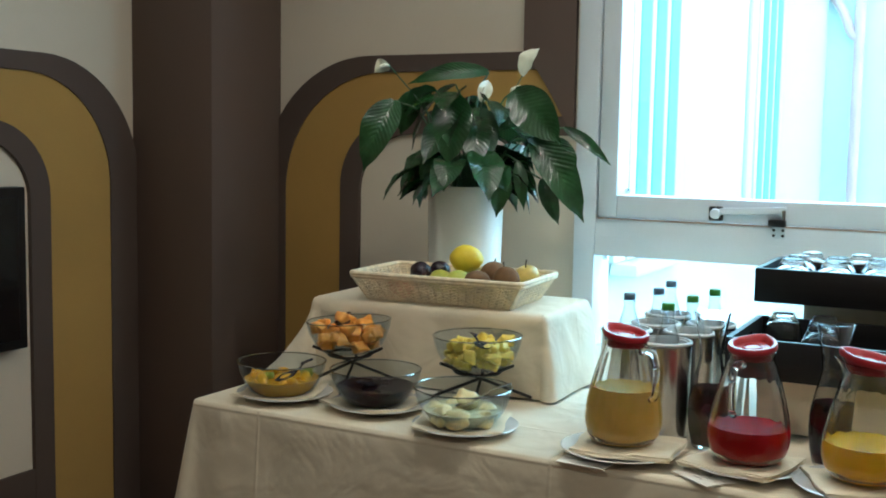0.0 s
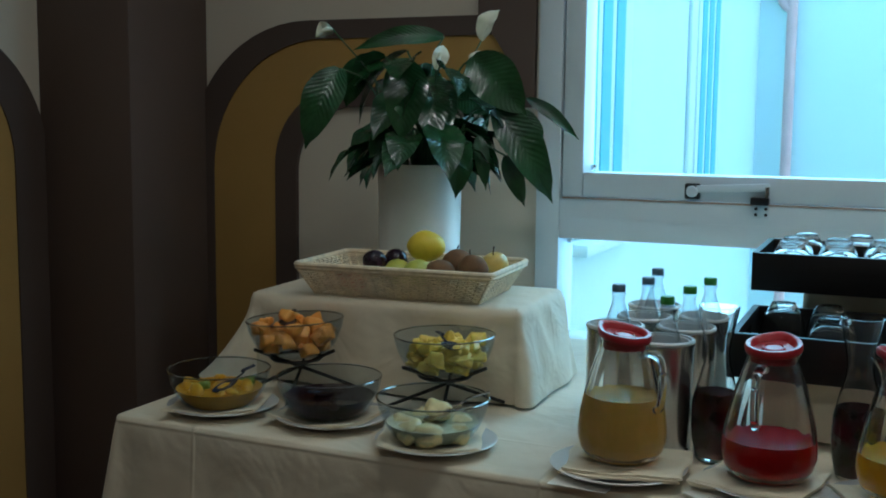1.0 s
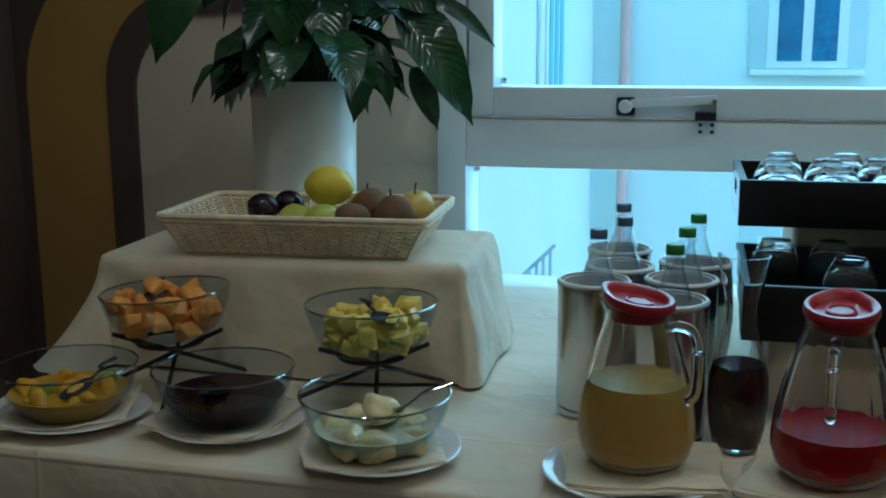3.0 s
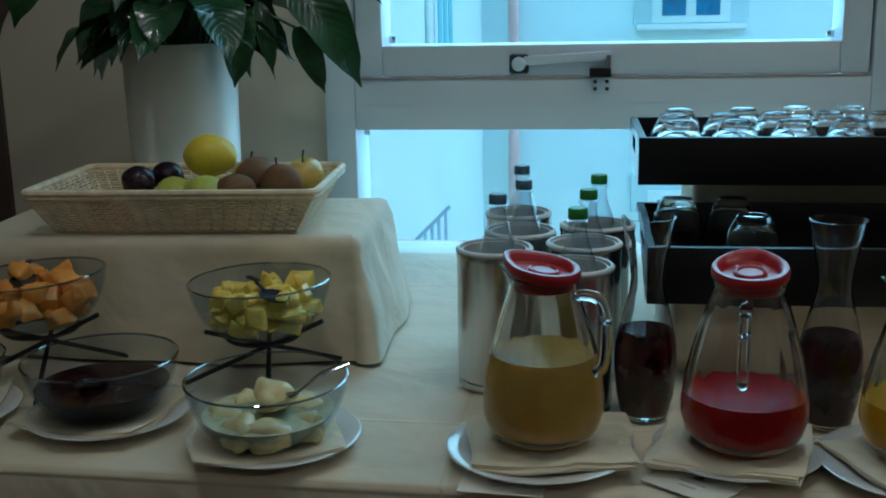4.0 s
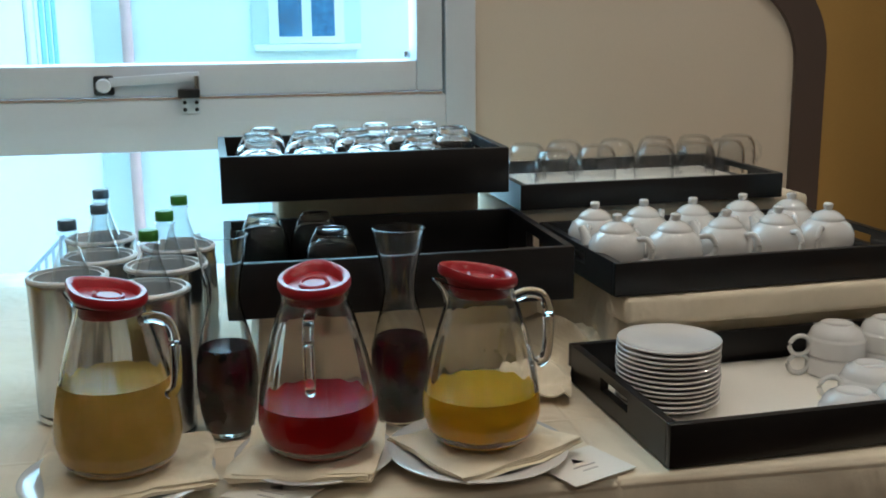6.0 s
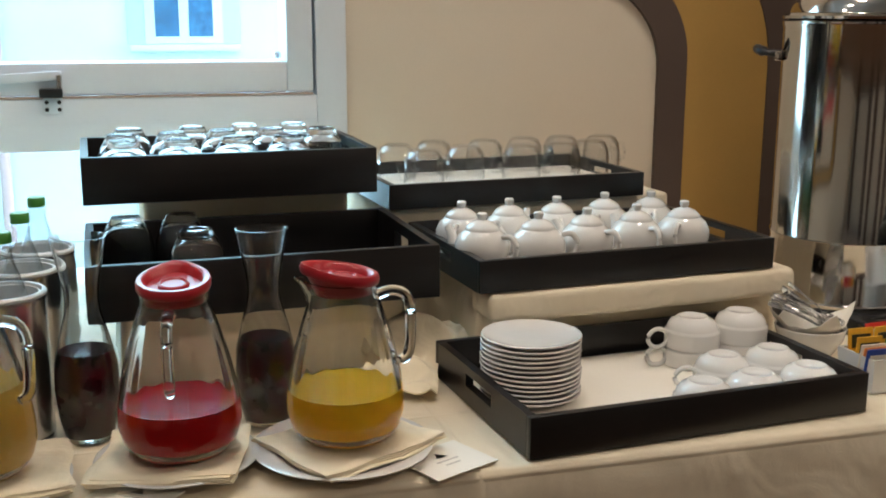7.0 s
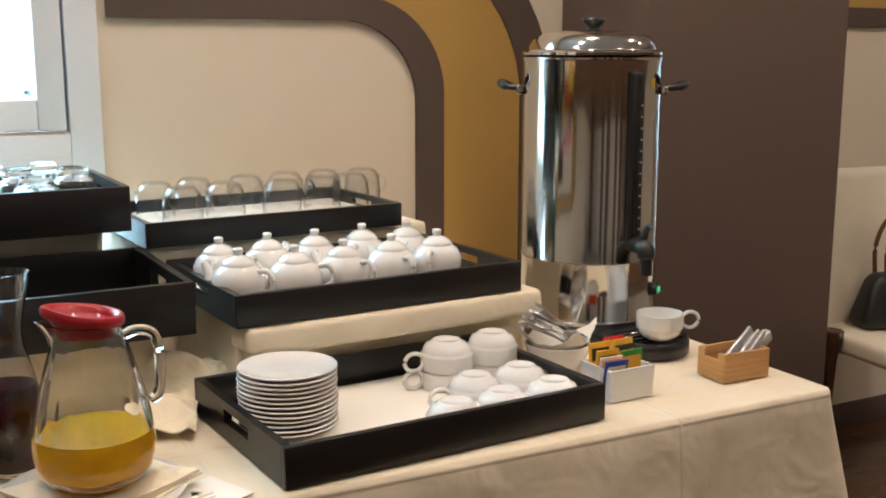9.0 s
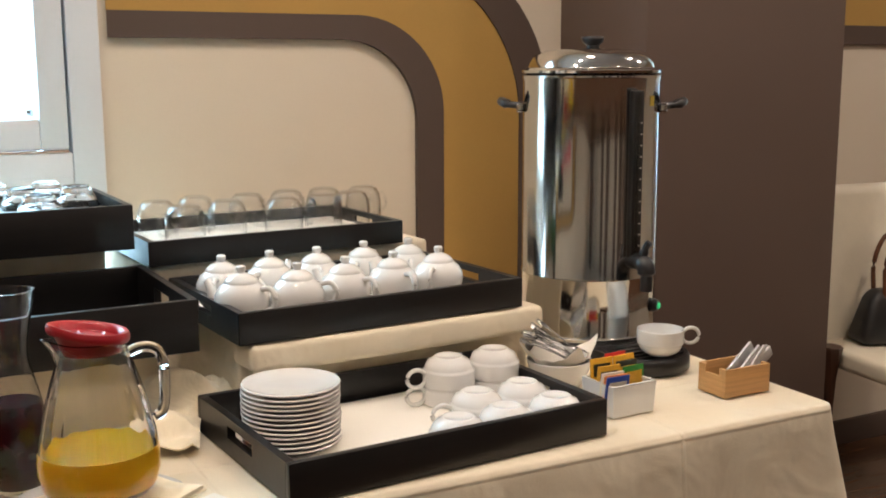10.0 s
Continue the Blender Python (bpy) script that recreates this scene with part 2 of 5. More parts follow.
def sheet(w, d, nx, ny, height, thick=0.0015):
    """A cloth of w by d with height(u, v), given a thickness."""
    bm = bmesh.new()
    for s in (0, 1):
        g = [[bm.verts.new(((i / nx - 0.5) * w, (j / ny - 0.5) * d, height(i / nx, j / ny) - s * thick)) for j in range(ny + 1)] for i in range(nx + 1)]
        if s == 0:
            top = g
        for i in range(nx):
            for j in range(ny):
                q = (g[i][j], g[i + 1][j], g[i + 1][j + 1], g[i][j + 1])
                bm.faces.new(q if s == 0 else q[::-1])
    rim = [(i, 0) for i in range(nx)] + [(nx, j) for j in range(ny)] + [(i, ny) for i in range(nx, 0, -1)] + [(0, j) for j in range(ny, 0, -1)]
    for (a, b), (c, e) in zip(rim, rim[1:] + rim[:1]):
        bm.faces.new((top[a][b], g[a][b], g[c][e], top[c][e]))
    return bm


# ---- the room ----
WALL = 1.09          # face of the window wall
CEILING = 3.0
X0, X1, Y0 = -1.985, 6.2, -5.0
WX0, WX1 = -0.455, 0.838     # window opening
MID = 0.19

floor = solo("floor", box(X0, X1, Y0, WALL + 0.3, -0.1, 0.0), WOODFLOOR, (0, 0, 0), "dark brown parquet floor", "floor", kind="structure")
solo("ceiling", box(X0, X1, Y0, WALL + 0.3, CEILING, CEILING + 0.12), CEIL, (0, 0, 0), "plain off-white ceiling", "ceiling", kind="structure")
solo("wall_west", box(X0 - 0.2, X0, Y0, WALL + 0.3, 0, CEILING), CREAM, (0, 0, 0), "plain cream painted wall", "wall", kind="structure")
solo("wall_east", box(X1, X1 + 0.2, Y0, WALL + 0.3, 0, CEILING), CREAM, (0, 0, 0), "plain cream painted wall", "wall", kind="structure")
solo("wall_south", box(X0 - 0.2, X1 + 0.2, Y0 - 0.2, Y0, 0, CEILING), CREAM, (0, 0, 0), "plain cream painted wall", "wall", kind="structure")

# window wall with real openings: one behind the table and one in the next bay
SILL = 0.70
nx0, nx1 = 3.66, 4.94
bm = bmesh.new()
for a, b, c, d in ((X0, WX0, 0, CEILING), (WX0, WX1, 0, SILL), (WX0, WX1, 2.45, CEILING), (WX1, nx0, 0, CEILING), (nx0, nx1, 0, SILL), (nx0, nx1, 2.45, CEILING), (nx1, X1, 0, CEILING)):
    box(a, b, WALL, WALL + 0.3, c, d, bm=bm)
wall_north = solo("wall_north", bm, CREAM, (0, 0, 0), "cream painted wall with window openings", "wall", kind="structure")


def arch_line(half, top, radius, base=0.06, n=14):
    """A half-open arch: up one side, round the corner, across the top and down the other."""
    pts = [(-half, base), (-half, top - radius)]
    for k in range(1, n + 1):
        a = math.pi - k * math.pi / 2 / n
        pts.append((-half + radius + radius * math.cos(a), top - radius + radius * math.sin(a)))
    for k in range(n + 1):
        a = math.pi / 2 - k * math.pi / 2 / n
        pts.append((half - radius + radius * math.cos(a), top - radius + radius * math.sin(a)))
    pts.append((half, base))
    return pts


def band(outer, inner, y, thick, cut=None):
    """The solid strip between two arch lines, standing thick off the wall."""
    bm = bmesh.new()
    rows = []
    for (a, b), (c, d) in zip(outer, inner):
        rows.append([bm.verts.new(p) for p in ((a, y, b), (a, y - thick, b), (c, y - thick, d), (c, y, d))])
    for p, q in zip(rows, rows[1:]):
        for k in range(3):
            bm.faces.new((p[k], p[k + 1], q[k + 1], q[k]))
    bm.faces.new(rows[0])
    bm.faces.new(rows[-1][::-1])
    for x0, x1 in cut or ():
        geom = bm.verts[:] + bm.edges[:] + bm.faces[:]
        bmesh.ops.bisect_plane(bm, geom=geom, plane_co=(x0, 0, 0), plane_no=(1, 0, 0))
        geom = bm.verts[:] + bm.edges[:] + bm.faces[:]
        bmesh.ops.bisect_plane(bm, geom=geom, plane_co=(x1, 0, 0), plane_no=(1, 0, 0))
        gone = [f for f in bm.faces if x0 < f.calc_center_median().x < x1 and f.calc_center_median().z < 2.44]
        bmesh.ops.delete(bm, geom=gone, context="FACES")
    return bm


def arch_bay(mid, halves, tops, radii, cut=None, at=None, base=0.06):
    """Nested painted bands: brown, ochre, brown, as low relief on the wall."""
    lines = [arch_line(h, t, r, base) for h, t, r in zip(halves, tops, radii)]
    lines = [[(x + mid, z) for x, z in l] for l in lines]
    for k, (mat, name, th, what) in enumerate(((BROWN, "trim_outer_arch", 0.016, "dark brown painted arch band on the wall"), (OCHRE, "trim_ochre_arch", 0.010, "ochre yellow painted arch band on the wall"), (BROWN, "trim_inner_arch", 0.016, "dark brown painted arch band on the wall"))):
        ob = solo(name, band(lines[k], lines[k + 1], WALL, th, cut), mat, (0, 0, 0), what, "wall trim", "painted arches", kind="structure")
        if at is not None:
            ob.matrix_world = at


arch_bay(MID, (1.885, 1.787, 1.545, 1.465), (1.68, 1.622, 1.472, 1.41), (0.46, 0.42, 0.25, 0.21), [(WX0 - 0.02, WX1 + 0.02)])
arch_bay(4.30, (1.885, 1.80, 1.56, 1.483), (1.68, 1.622, 1.472, 1.41), (0.46, 0.42, 0.25, 0.21), [(nx0 - 0.02, nx1 + 0.02)])
# on the west wall: the wall's own x runs along -y there
arch_bay(0.0, (1.30, 1.165, 0.90, 0.82), (1.645, 1.585, 1.43, 1.368), (0.42, 0.36, 0.24, 0.19), None, Matrix.Translation((X0 - WALL, -0.588, 0)) @ Matrix.Translation((WALL, 0, 0)) @ pose(0, 0, 0, 0, 0, 90) @ Matrix.Translation((0, -WALL, 0)))
solo("trim_arch_foot", box(X0, X0 + 0.014, -0.588 - 0.9, -0.588 + 0.9, 0.0, 0.30, 0.002), BROWN, (0, 0, 0), "dark brown painted plinth under the arch panel", "wall trim", kind="structure")
# dark strip left of the window, its lower edge cut on a slant
bm = bmesh.new()
strip = [bm.verts.new((x, WALL, z)) for x, z in ((-0.646, 2.6), (-0.646, 1.677), (-0.594, 1.615), (-0.555, 1.555), (-0.50, 1.46), (-0.467, 1.41), (-0.467, 2.6))]
bm.faces.new(strip)
for v in bmesh.ops.extrude_face_region(bm, geom=bm.faces[:])["geom"]:
    if isinstance(v, bmesh.types.BMVert):
        v.co.y -= 0.021
solo("window_side_strip", bm, TAUPE, (0, 0, 0), "dark taupe strip on the wall beside the window", "wall trim", smooth=None, kind="structure")

solo("wall_pillar_west", box(-1.99, -1.627, 0.70, WALL, 0, CEILING, 0.006), TAUPE, (0, 0, 0), "dark brown painted wall pillar", "pillar", "wall pillars", kind="structure")
solo("wall_pillar_east", box(2.120, 2.83, 0.70, WALL, 0, CEILING, 0.006), TAUPE, (0, 0, 0), "dark brown painted wall pillar", "pillar", "wall pillars", kind="structure")
solo("baseboard", box(2.83, X1, WALL - 0.016, WALL, 0, 0.09, 0.003), BROWN, (0, 0, 0), "dark brown baseboard", "baseboard", kind="structure")


def window(name, x0, x1, label):
    """A fixed frame with a tilting sash above and a fixed low light below."""
    w = thing(name, (0, 0, 0), label, "window", kind="structure")
    y0, y1 = 1.066, 1.21
    part("frame_jamb", box(x0, x0 + 0.072, y0, y1, SILL, 2.45, 0.004), FRAME, w)
    part("frame_jamb", box(x1 - 0.072, x1, y0, y1, SILL, 2.45, 0.004), FRAME, w)
    part("frame_head", box(x0 + 0.072, x1 - 0.072, y0, y1, 2.38, 2.45, 0.004), FRAME, w)
    part("frame_transom", box(x0 + 0.072, x1 - 0.072, y0, y1, 1.034, 1.150, 0.004), FRAME, w)
    part("frame_sill", box(x0 + 0.072, x1 - 0.072, y0, y1, SILL, 0.738, 0.003), FRAME, w)
    part("transom_groove", box(x0 + 0.074, x1 - 0.074, y0 - 0.0015, y0 + 0.004, 1.094, 1.0955), FRAME, w, "thin raised bead")
    part("rebate_line", box(x0 + 0.08, x1 - 0.08, y0 - 0.001, y0 + 0.02, 1.1502, 1.1545), RUST, w, "dusty rebate under the sash")
    s0, s1, z0, z1 = x0 + 0.078, x1 - 0.078, 1.156, 2.376
    part("sash_stile", box(s0, s0 + 0.062, y0 + 0.004, y1 - 0.03, z0, z1, 0.005), FRAME, w)
    part("sash_stile", box(s1 - 0.062, s1, y0 + 0.004, y1 - 0.03, z0, z1, 0.005), FRAME, w)
    part("sash_rail", box(s0 + 0.062, s1 - 0.062, y0 + 0.004, y1 - 0.03, z0, z0 + 0.071, 0.005), FRAME, w)
    part("sash_rail", box(s0 + 0.062, s1 - 0.062, y0 + 0.004, y1 - 0.03, z1 - 0.07, z1, 0.005), FRAME, w)
    for a, b, c, d in ((s0 + 0.05, s1 - 0.05, z0 + 0.06, z1 - 0.06), (x0 + 0.065, x1 - 0.065, 0.73, 1.04)):
        p = part("pane", box(a, b, 1.150, 1.156, c, d), PANE, w, "clear glass pane")
        p.visible_shadow = False
    for px, pz in ((s0 + 0.072, z0 + 0.083), (s1 - 0.072, z0 + 0.083), (x0 + 0.083, 1.022)):
        part("pane_clip", box(px - 0.008, px + 0.008, 1.140, 1.150, pz - 0.008, pz + 0.008, 0.002), BRUSHED, w, "small grey glazing clip")
    return w


win = window("window_1", WX0, WX1, "white lacquered window with a hinged sash and a low fixed light")
window("window_2", nx0, nx1, "white lacquered window in the next bay")

# sash restrictor
op = thing("window_restrictor", (0.0, 1.066, 1.184), "white metal window restrictor arm with black bracket on the transom", "window hardware")
part("pivot_plate", box(-0.022, 0.022, -0.010, 0.004, -0.022, 0.022, 0.006), BLACKPL, op, "black pivot plate")
part("pivot_disc", lathe([(0, 0), (0.016, 0), (0.016, 0.006), (0.013, 0.009), (0, 0.009)], 24), FRAME, op, "white round pivot cap", pose(0, -0.010, 0, 90, 0, 0))
part("arm", box(0.012, 0.206, -0.012, -0.004, -0.004, 0.016, 0.002), FRAME, op, "white flat arm", pose(0, 0, 0, 0, -3.2, 0))
part("slider_block", box(0.158, 0.206, -0.028, 0.0, -0.030, -0.010, 0.003), BLACKPL, op, "black slider block")
part("slider_pin", lathe([(0, 0), (0.006, 0), (0.006, 0.03), (0, 0.03)], 16), BRUSHED, op, "steel pin", pose(0.2, -0.016, -0.012))
part("screw_plate", box(0.164, 0.204, -0.004, -0.0005, -0.066, -0.032, 0.002), FRAME, op, "white screw plate")
screw = mesh_of(lathe([(0, 0), (0.0045, 0), (0.003, 0.002), (0, 0.002)], 12), BLACKPL, 40, "screw")
for sx in (0.171, 0.197):
    for sz in (-0.057, -0.041):
        part("screw", screw, None, op, at=pose(sx, -0.004, sz, 90, 0, 0))

# ---- the courtyard ----
FAC = 9.0
# bright daylight's cyan cast is mixed into the facade, trim and frame colours
RENDER_W = material("pale rendered facade with cyan light cast", (0.70, 0.86, 0.82), 0.9, vary=0.05, scale=0.6, grain=30, bump=0.1)
STONE = material("pale grey stone trim with cyan light cast", (0.54, 0.71, 0.70), 0.85, vary=0.08, scale=2, grain=40, bump=0.1)
WINWHITE = material("white outside window frame with cyan light cast", (0.74, 0.86, 0.80), 0.5, vary=0.03, scale=4, grain=60, bump=0.03)
DARKPANE = material("dark window glass", (0.05, 0.17, 0.30), 0.06, vary=0.5, scale=2.5, grain=20, bump=0.0)
# pale cyan reflection painted as base colour, the surface itself is dull
PALEPANE = material("glass with painted pale reflection", (0.22, 0.56, 0.62), 0.6, vary=0.06, scale=4, grain=60, bump=0.05)
PIPE = material("copper downpipe", (0.62, 0.44, 0.40), 0.5, vary=0.1, scale=5, grain=60, bump=0.04)
PAVE = material("courtyard paving", (0.42, 0.42, 0.40), 0.85, vary=0.15, scale=2, grain=40, bump=0.15)
solo("ground", box(-400, 400, WALL + 0.3, 400, -3.6, -3.5), PAVE, (0, 0, 0), "pale courtyard paving", "ground", kind="structure")


def outer_window(parent, m, w, h, leaves=2, glassy=None, around=None):
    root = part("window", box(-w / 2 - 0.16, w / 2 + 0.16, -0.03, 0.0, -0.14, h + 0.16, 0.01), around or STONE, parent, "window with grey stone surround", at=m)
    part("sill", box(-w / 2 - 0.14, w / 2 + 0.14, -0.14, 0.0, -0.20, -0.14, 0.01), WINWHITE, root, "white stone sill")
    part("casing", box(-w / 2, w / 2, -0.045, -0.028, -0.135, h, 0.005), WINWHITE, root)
    for k in range(leaves):
        a = -w / 2 + 0.09 + k * (w - 0.09) / leaves
        part("pane", box(a, a + (w - 0.09) / leaves - 0.09, -0.052, -0.044, -0.07, h - 0.09), glassy or DARKPANE, root, "dark glass pane")
    return root


fac = thing("courtyard_house", (0, FAC, -3.5), "pale rendered house across the courtyard", "building")
# wall and eaves stretched far out of view to keep the sun off the windows
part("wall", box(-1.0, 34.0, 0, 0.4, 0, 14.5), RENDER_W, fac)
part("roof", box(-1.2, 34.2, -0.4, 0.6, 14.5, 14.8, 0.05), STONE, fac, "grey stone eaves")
for sx in (0.98, 4.2, 7.4):
    for sz in (1.4, 4.70, 8.0):
        outer_window(fac, pose(sx, -0.002, sz), 0.70 if sx < 1 else 0.9, 1.6)
part("downpipe", tube([(-0.645, -0.1, 0.0), (-0.645, -0.1, 14.4)], 0.05, 12), PIPE, fac, "copper rainwater downpipe")
part("pipe_collar", lathe([(0.052, 0), (0.066, 0.01), (0.066, 0.05), (0.052, 0.06)], 16), PIPE, fac, at=pose(-0.645, -0.1, 3.75))
part("pipe_bend", tube(smooth_line([(-0.645, -0.1, 5.95), (-0.72, -0.1, 6.0), (-0.80, -0.1, 6.2), (-0.93, -0.1, 6.4)]), 0.045, 10), PIPE, fac)

RAILING = material("blue grey painted iron", (0.42, 0.56, 0.66), 0.5, vary=0.15, scale=8, grain=80, bump=0.05)
rl = thing("stair_railing", (-0.92, 5.0, -3.5), "blue grey iron railing of an outdoor stair", "railing")
for k in range(5):
    part("baluster", box(0.043 * k - 0.009, 0.043 * k + 0.009, -0.009, 0.009, 0.0, 3.39 + 0.043 * k, 0.002), RAILING, rl)
part("handrail", tube([(-0.03, 0, 3.365), (0.20, 0, 3.595)], 0.012, 8), RAILING, rl)

wing = thing("courtyard_wing", (-0.95, 0, -3.5), "pale rendered side wing of the courtyard", "building")
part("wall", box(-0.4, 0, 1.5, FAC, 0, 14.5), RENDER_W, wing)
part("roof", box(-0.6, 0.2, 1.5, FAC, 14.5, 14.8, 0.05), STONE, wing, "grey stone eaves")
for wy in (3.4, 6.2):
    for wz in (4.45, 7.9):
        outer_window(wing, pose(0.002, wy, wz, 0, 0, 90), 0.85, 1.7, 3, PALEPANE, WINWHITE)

# unseen pillars, added only to put dark stripes into the urn's reflection
for px in (-1.5, -0.3, 0.9, 2.1, 3.3, 4.5):
    solo("unseen_pillar_south", box(px, px + 0.55, Y0, Y0 + 0.30, 0, CEILING, 0.006), TAUPE, (0, 0, 0), "dark brown painted wall pillar", "pillar", "wall pillars", kind="structure")

# ---- ceiling lights of the room ----
light_data = bpy.data.lights.new("downlight", "AREA")
light_data.shape, light_data.size, light_data.energy, light_data.color = "DISK", 0.16, 1.05, (1.0, 0.83, 0.66)
for lx, ly in ((0.60, -0.2), (1.5, 0.15), (3.0, -0.3), (-0.45, -0.55), (0.4, -2.8), (2.4, -2.6), (4.2, -0.6), (4.2, -3.0)):
    cl = thing("ceiling_light", (lx, ly, CEILING), "round recessed warm ceiling light", "ceiling light", "ceiling lights")
    part("trim_ring", lathe([(0.085, 0), (0.10, -0.004), (0.10, -0.010), (0.086, -0.012)], 28, close=True), BRUSHED, cl)
    lamp = new("lamp", light_data)
    lamp.parent, lamp.matrix_basis = cl, pose(0, 0, -0.014)


# ---- the buffet table ----
TX0, TX1, TY0, TY1, TZ = -0.948, 1.825, -0.212, 1.04, 0.75


def rounded_rect(x0, x1, y0, y1, r, n=6, step=0.05):
    """Points round a rectangle with rounded corners, anticlockwise, with the outward way of each."""
    out = []
    for cx, cy, a0 in ((x1 - r, y1 - r, 0), (x0 + r, y1 - r, 90), (x0 + r, y0 + r, 180), (x1 - r, y0 + r, 270)):
        for k in range(n + 1):
            a = radians(a0 + 90 * k / n)
            out.append((Vector((cx + r * math.cos(a), cy + r * math.sin(a), 0)), Vector((math.cos(a), math.sin(a), 0)), k / n))
    dense = []
    for i, (p, d, c) in enumerate(out):
        dense.append((p, d, c))
        q, e, c2 = out[(i + 1) % len(out)]
        m = int((q - p).length / step)
        for k in range(1, m):
            t = k / m
            dense.append((p.lerp(q, t), d.lerp(e, t).normalized(), 0.0))
    return dense


def draped(x0, x1, y0, y1, z1, z0, flare=0.03, fold=0.012, corner=0.05, seed=0, rnd=0.015, rows=12, step=0.04, rim=0.008, lean=(0, 0, 0, 0)):
    """A cloth thrown over a block: flat top, soft edge, hanging sides with folds."""
    bm = bmesh.new()
    loop = rounded_rect(x0, x1, y0, y1, rnd, step=step)
    rings = []
    inner = [bm.verts.new(((x0 + x1) / 2 + (p.x - (x0 + x1) / 2) * (1 - 2 * (rim + 0.03) / (x1 - x0)), (y0 + y1) / 2 + (p.y - (y0 + y1) / 2) * (1 - 2 * (rim + 0.03) / (y1 - y0)), z1 + 0.0015 * noise.noise(Vector((p.x * 9, p.y * 9, seed))))) for p, d, c in loop]
    rings.append(inner)
    for k in range(rows + 1):
        s = k / rows
        ring = []
        for i, (p, d, c) in enumerate(loop):
            if k < 3:
                a = k * math.pi / 4
                off, z = rim * (math.sin(a) - 1), z1 - rim * (1 - math.cos(a))
            else:
                h = (k - 2) / (rows - 2)
                z = z1 - rim - (z1 - rim - z0) * h
                w = noise.noise(Vector((p.x * 5.5 + seed * 7, p.y * 5.5, h * 0.7 + seed)))
                w2 = noise.noise(Vector((p.x * 15 + seed * 3, p.y * 15, h * 2.0)))
                cr = math.sin(math.pi * c) if c else 0
                off = h * flare + fold * (0.3 + h) * w + fold * 0.35 * w2 + corner * cr * h
                z += 0.004 * w2 * h
                off += h ** 1.4 * (lean[0] * max(0, -d.x) + lean[1] * max(0, d.x) + lean[2] * max(0, -d.y) + lean[3] * max(0, d.y))
            q = p + d * off
            ring.append(bm.verts.new((q.x, q.y, z)))
        rings.append(ring)
    n = len(loop)
    for a, b in zip(rings, rings[1:]):
        for i in range(n):
            bm.faces.new((a[i], a[(i + 1) % n], b[(i + 1) % n], b[i]))
    bm.faces.new(inner)
    return bm


tb = thing("buffet_table", (0, 0, 0), "long buffet table hidden under an ivory cloth", "table")
TABLEWOOD = material("plain table wood", (0.35, 0.22, 0.12), 0.5, vary=0.15, scale=6, grain=60, bump=0.1, stretch=(1, 8, 8))
part("tabletop", box(TX0 + 0.01, TX1 - 0.01, TY0 + 0.035, TY1 - 0.01, 0.715, 0.743, 0.003), TABLEWOOD, tb)
for lx in (TX0 + 0.08, 0.45, TX1 - 0.08):
    for ly in (TY0 + 0.08, TY1 - 0.08):
        part("leg", box(lx - 0.025, lx + 0.025, ly - 0.025, ly + 0.025, 0, 0.715, 0.004), TABLEWOOD, tb)
bm = draped(TX0, TX1, TY0, TY1, TZ, 0.02, 0.05, 0.026, 0.10, 3, 0.02, 18, 0.03)
for v in bm.verts:
    if v.co.y < 0.3:
        v.co.y += 0.022 - 0.012 * (v.co.x - TX0)
solo("tablecloth", bm, DAMASK, (0, 0, 0), "ivory tablecloth hanging over the long buffet table", "tablecloth", smooth=60)


def riser(at, w, d, h, turn, label, seed, flare=0.02, corner=0.03, fold=0.008, rim=0.008, lean=(0, 0, 0, 0)):
    e = thing("cloth_riser", (*at, TZ + 0.004), label, "buffet riser", "cloth covered risers", turn)
    part("block", box(0.03, w - 0.03, 0.035, d - 0.03, 0.0, h - 0.006, 0.003), TABLEWOOD, e)
    part("cover", draped(0, w, 0, d, h, 0.003, flare, fold, corner, seed, 0.015, 16, 0.02, rim, lean), CLOTH, e, smooth=60)
    return e


riser((-0.862, 0.190), 0.672, 0.36, 0.212, 3, "low riser draped in ivory cloth under the fruit basket", 11, 0.006, 0.006, 0.022, 0.018, (0.14, 0.03, -0.004, 0.02))
riser((0.35, 0.545), 0.38, 0.24, 0.256, 1.2, "ivory cloth riser under the upper glass tray", 12, 0.004, 0.006)
riser((0.30, 0.235), 0.46, 0.24, 0.128, 1.0, "ivory cloth riser under the lower glass tray", 13, 0.004, 0.006)
riser((0.872, 0.186), 0.58, 0.30, 0.140, 3.5, "ivory cloth riser under the teapot tray", 14, 0.006, 0.01)
riser((0.80, 0.520), 0.62, 0.32, 0.214, 3.5, "ivory cloth riser under the cup tray", 15, 0.006, 0.01)


bm = box(0.0, 0.590, 0.0, 0.085, 0.0, 0.048, 0.012, 4)
bmesh.ops.subdivide_edges(bm, edges=[e for e in bm.edges if e.calc_length() > 0.3], cuts=24)
for v in bm.verts:
    n3 = noise.noise(Vector((v.co.x * 9, v.co.z * 20, 4.0)))
    v.co.y += 0.006 * n3 - 0.008 * max(0, 0.5 - v.co.z / 0.046)
    v.co.z += 0.0060 * noise.noise(Vector((v.co.x * 7, 1.5, v.co.y * 10))) * (1 if v.co.z < 0.02 else 0.2)
solo("folded_tablecloth", bm, CLOTH, (0.866, 0.118, 0.846), "thick ivory cloth folded over the front of a riser", "tablecloth", smooth=60, turn=3.5)


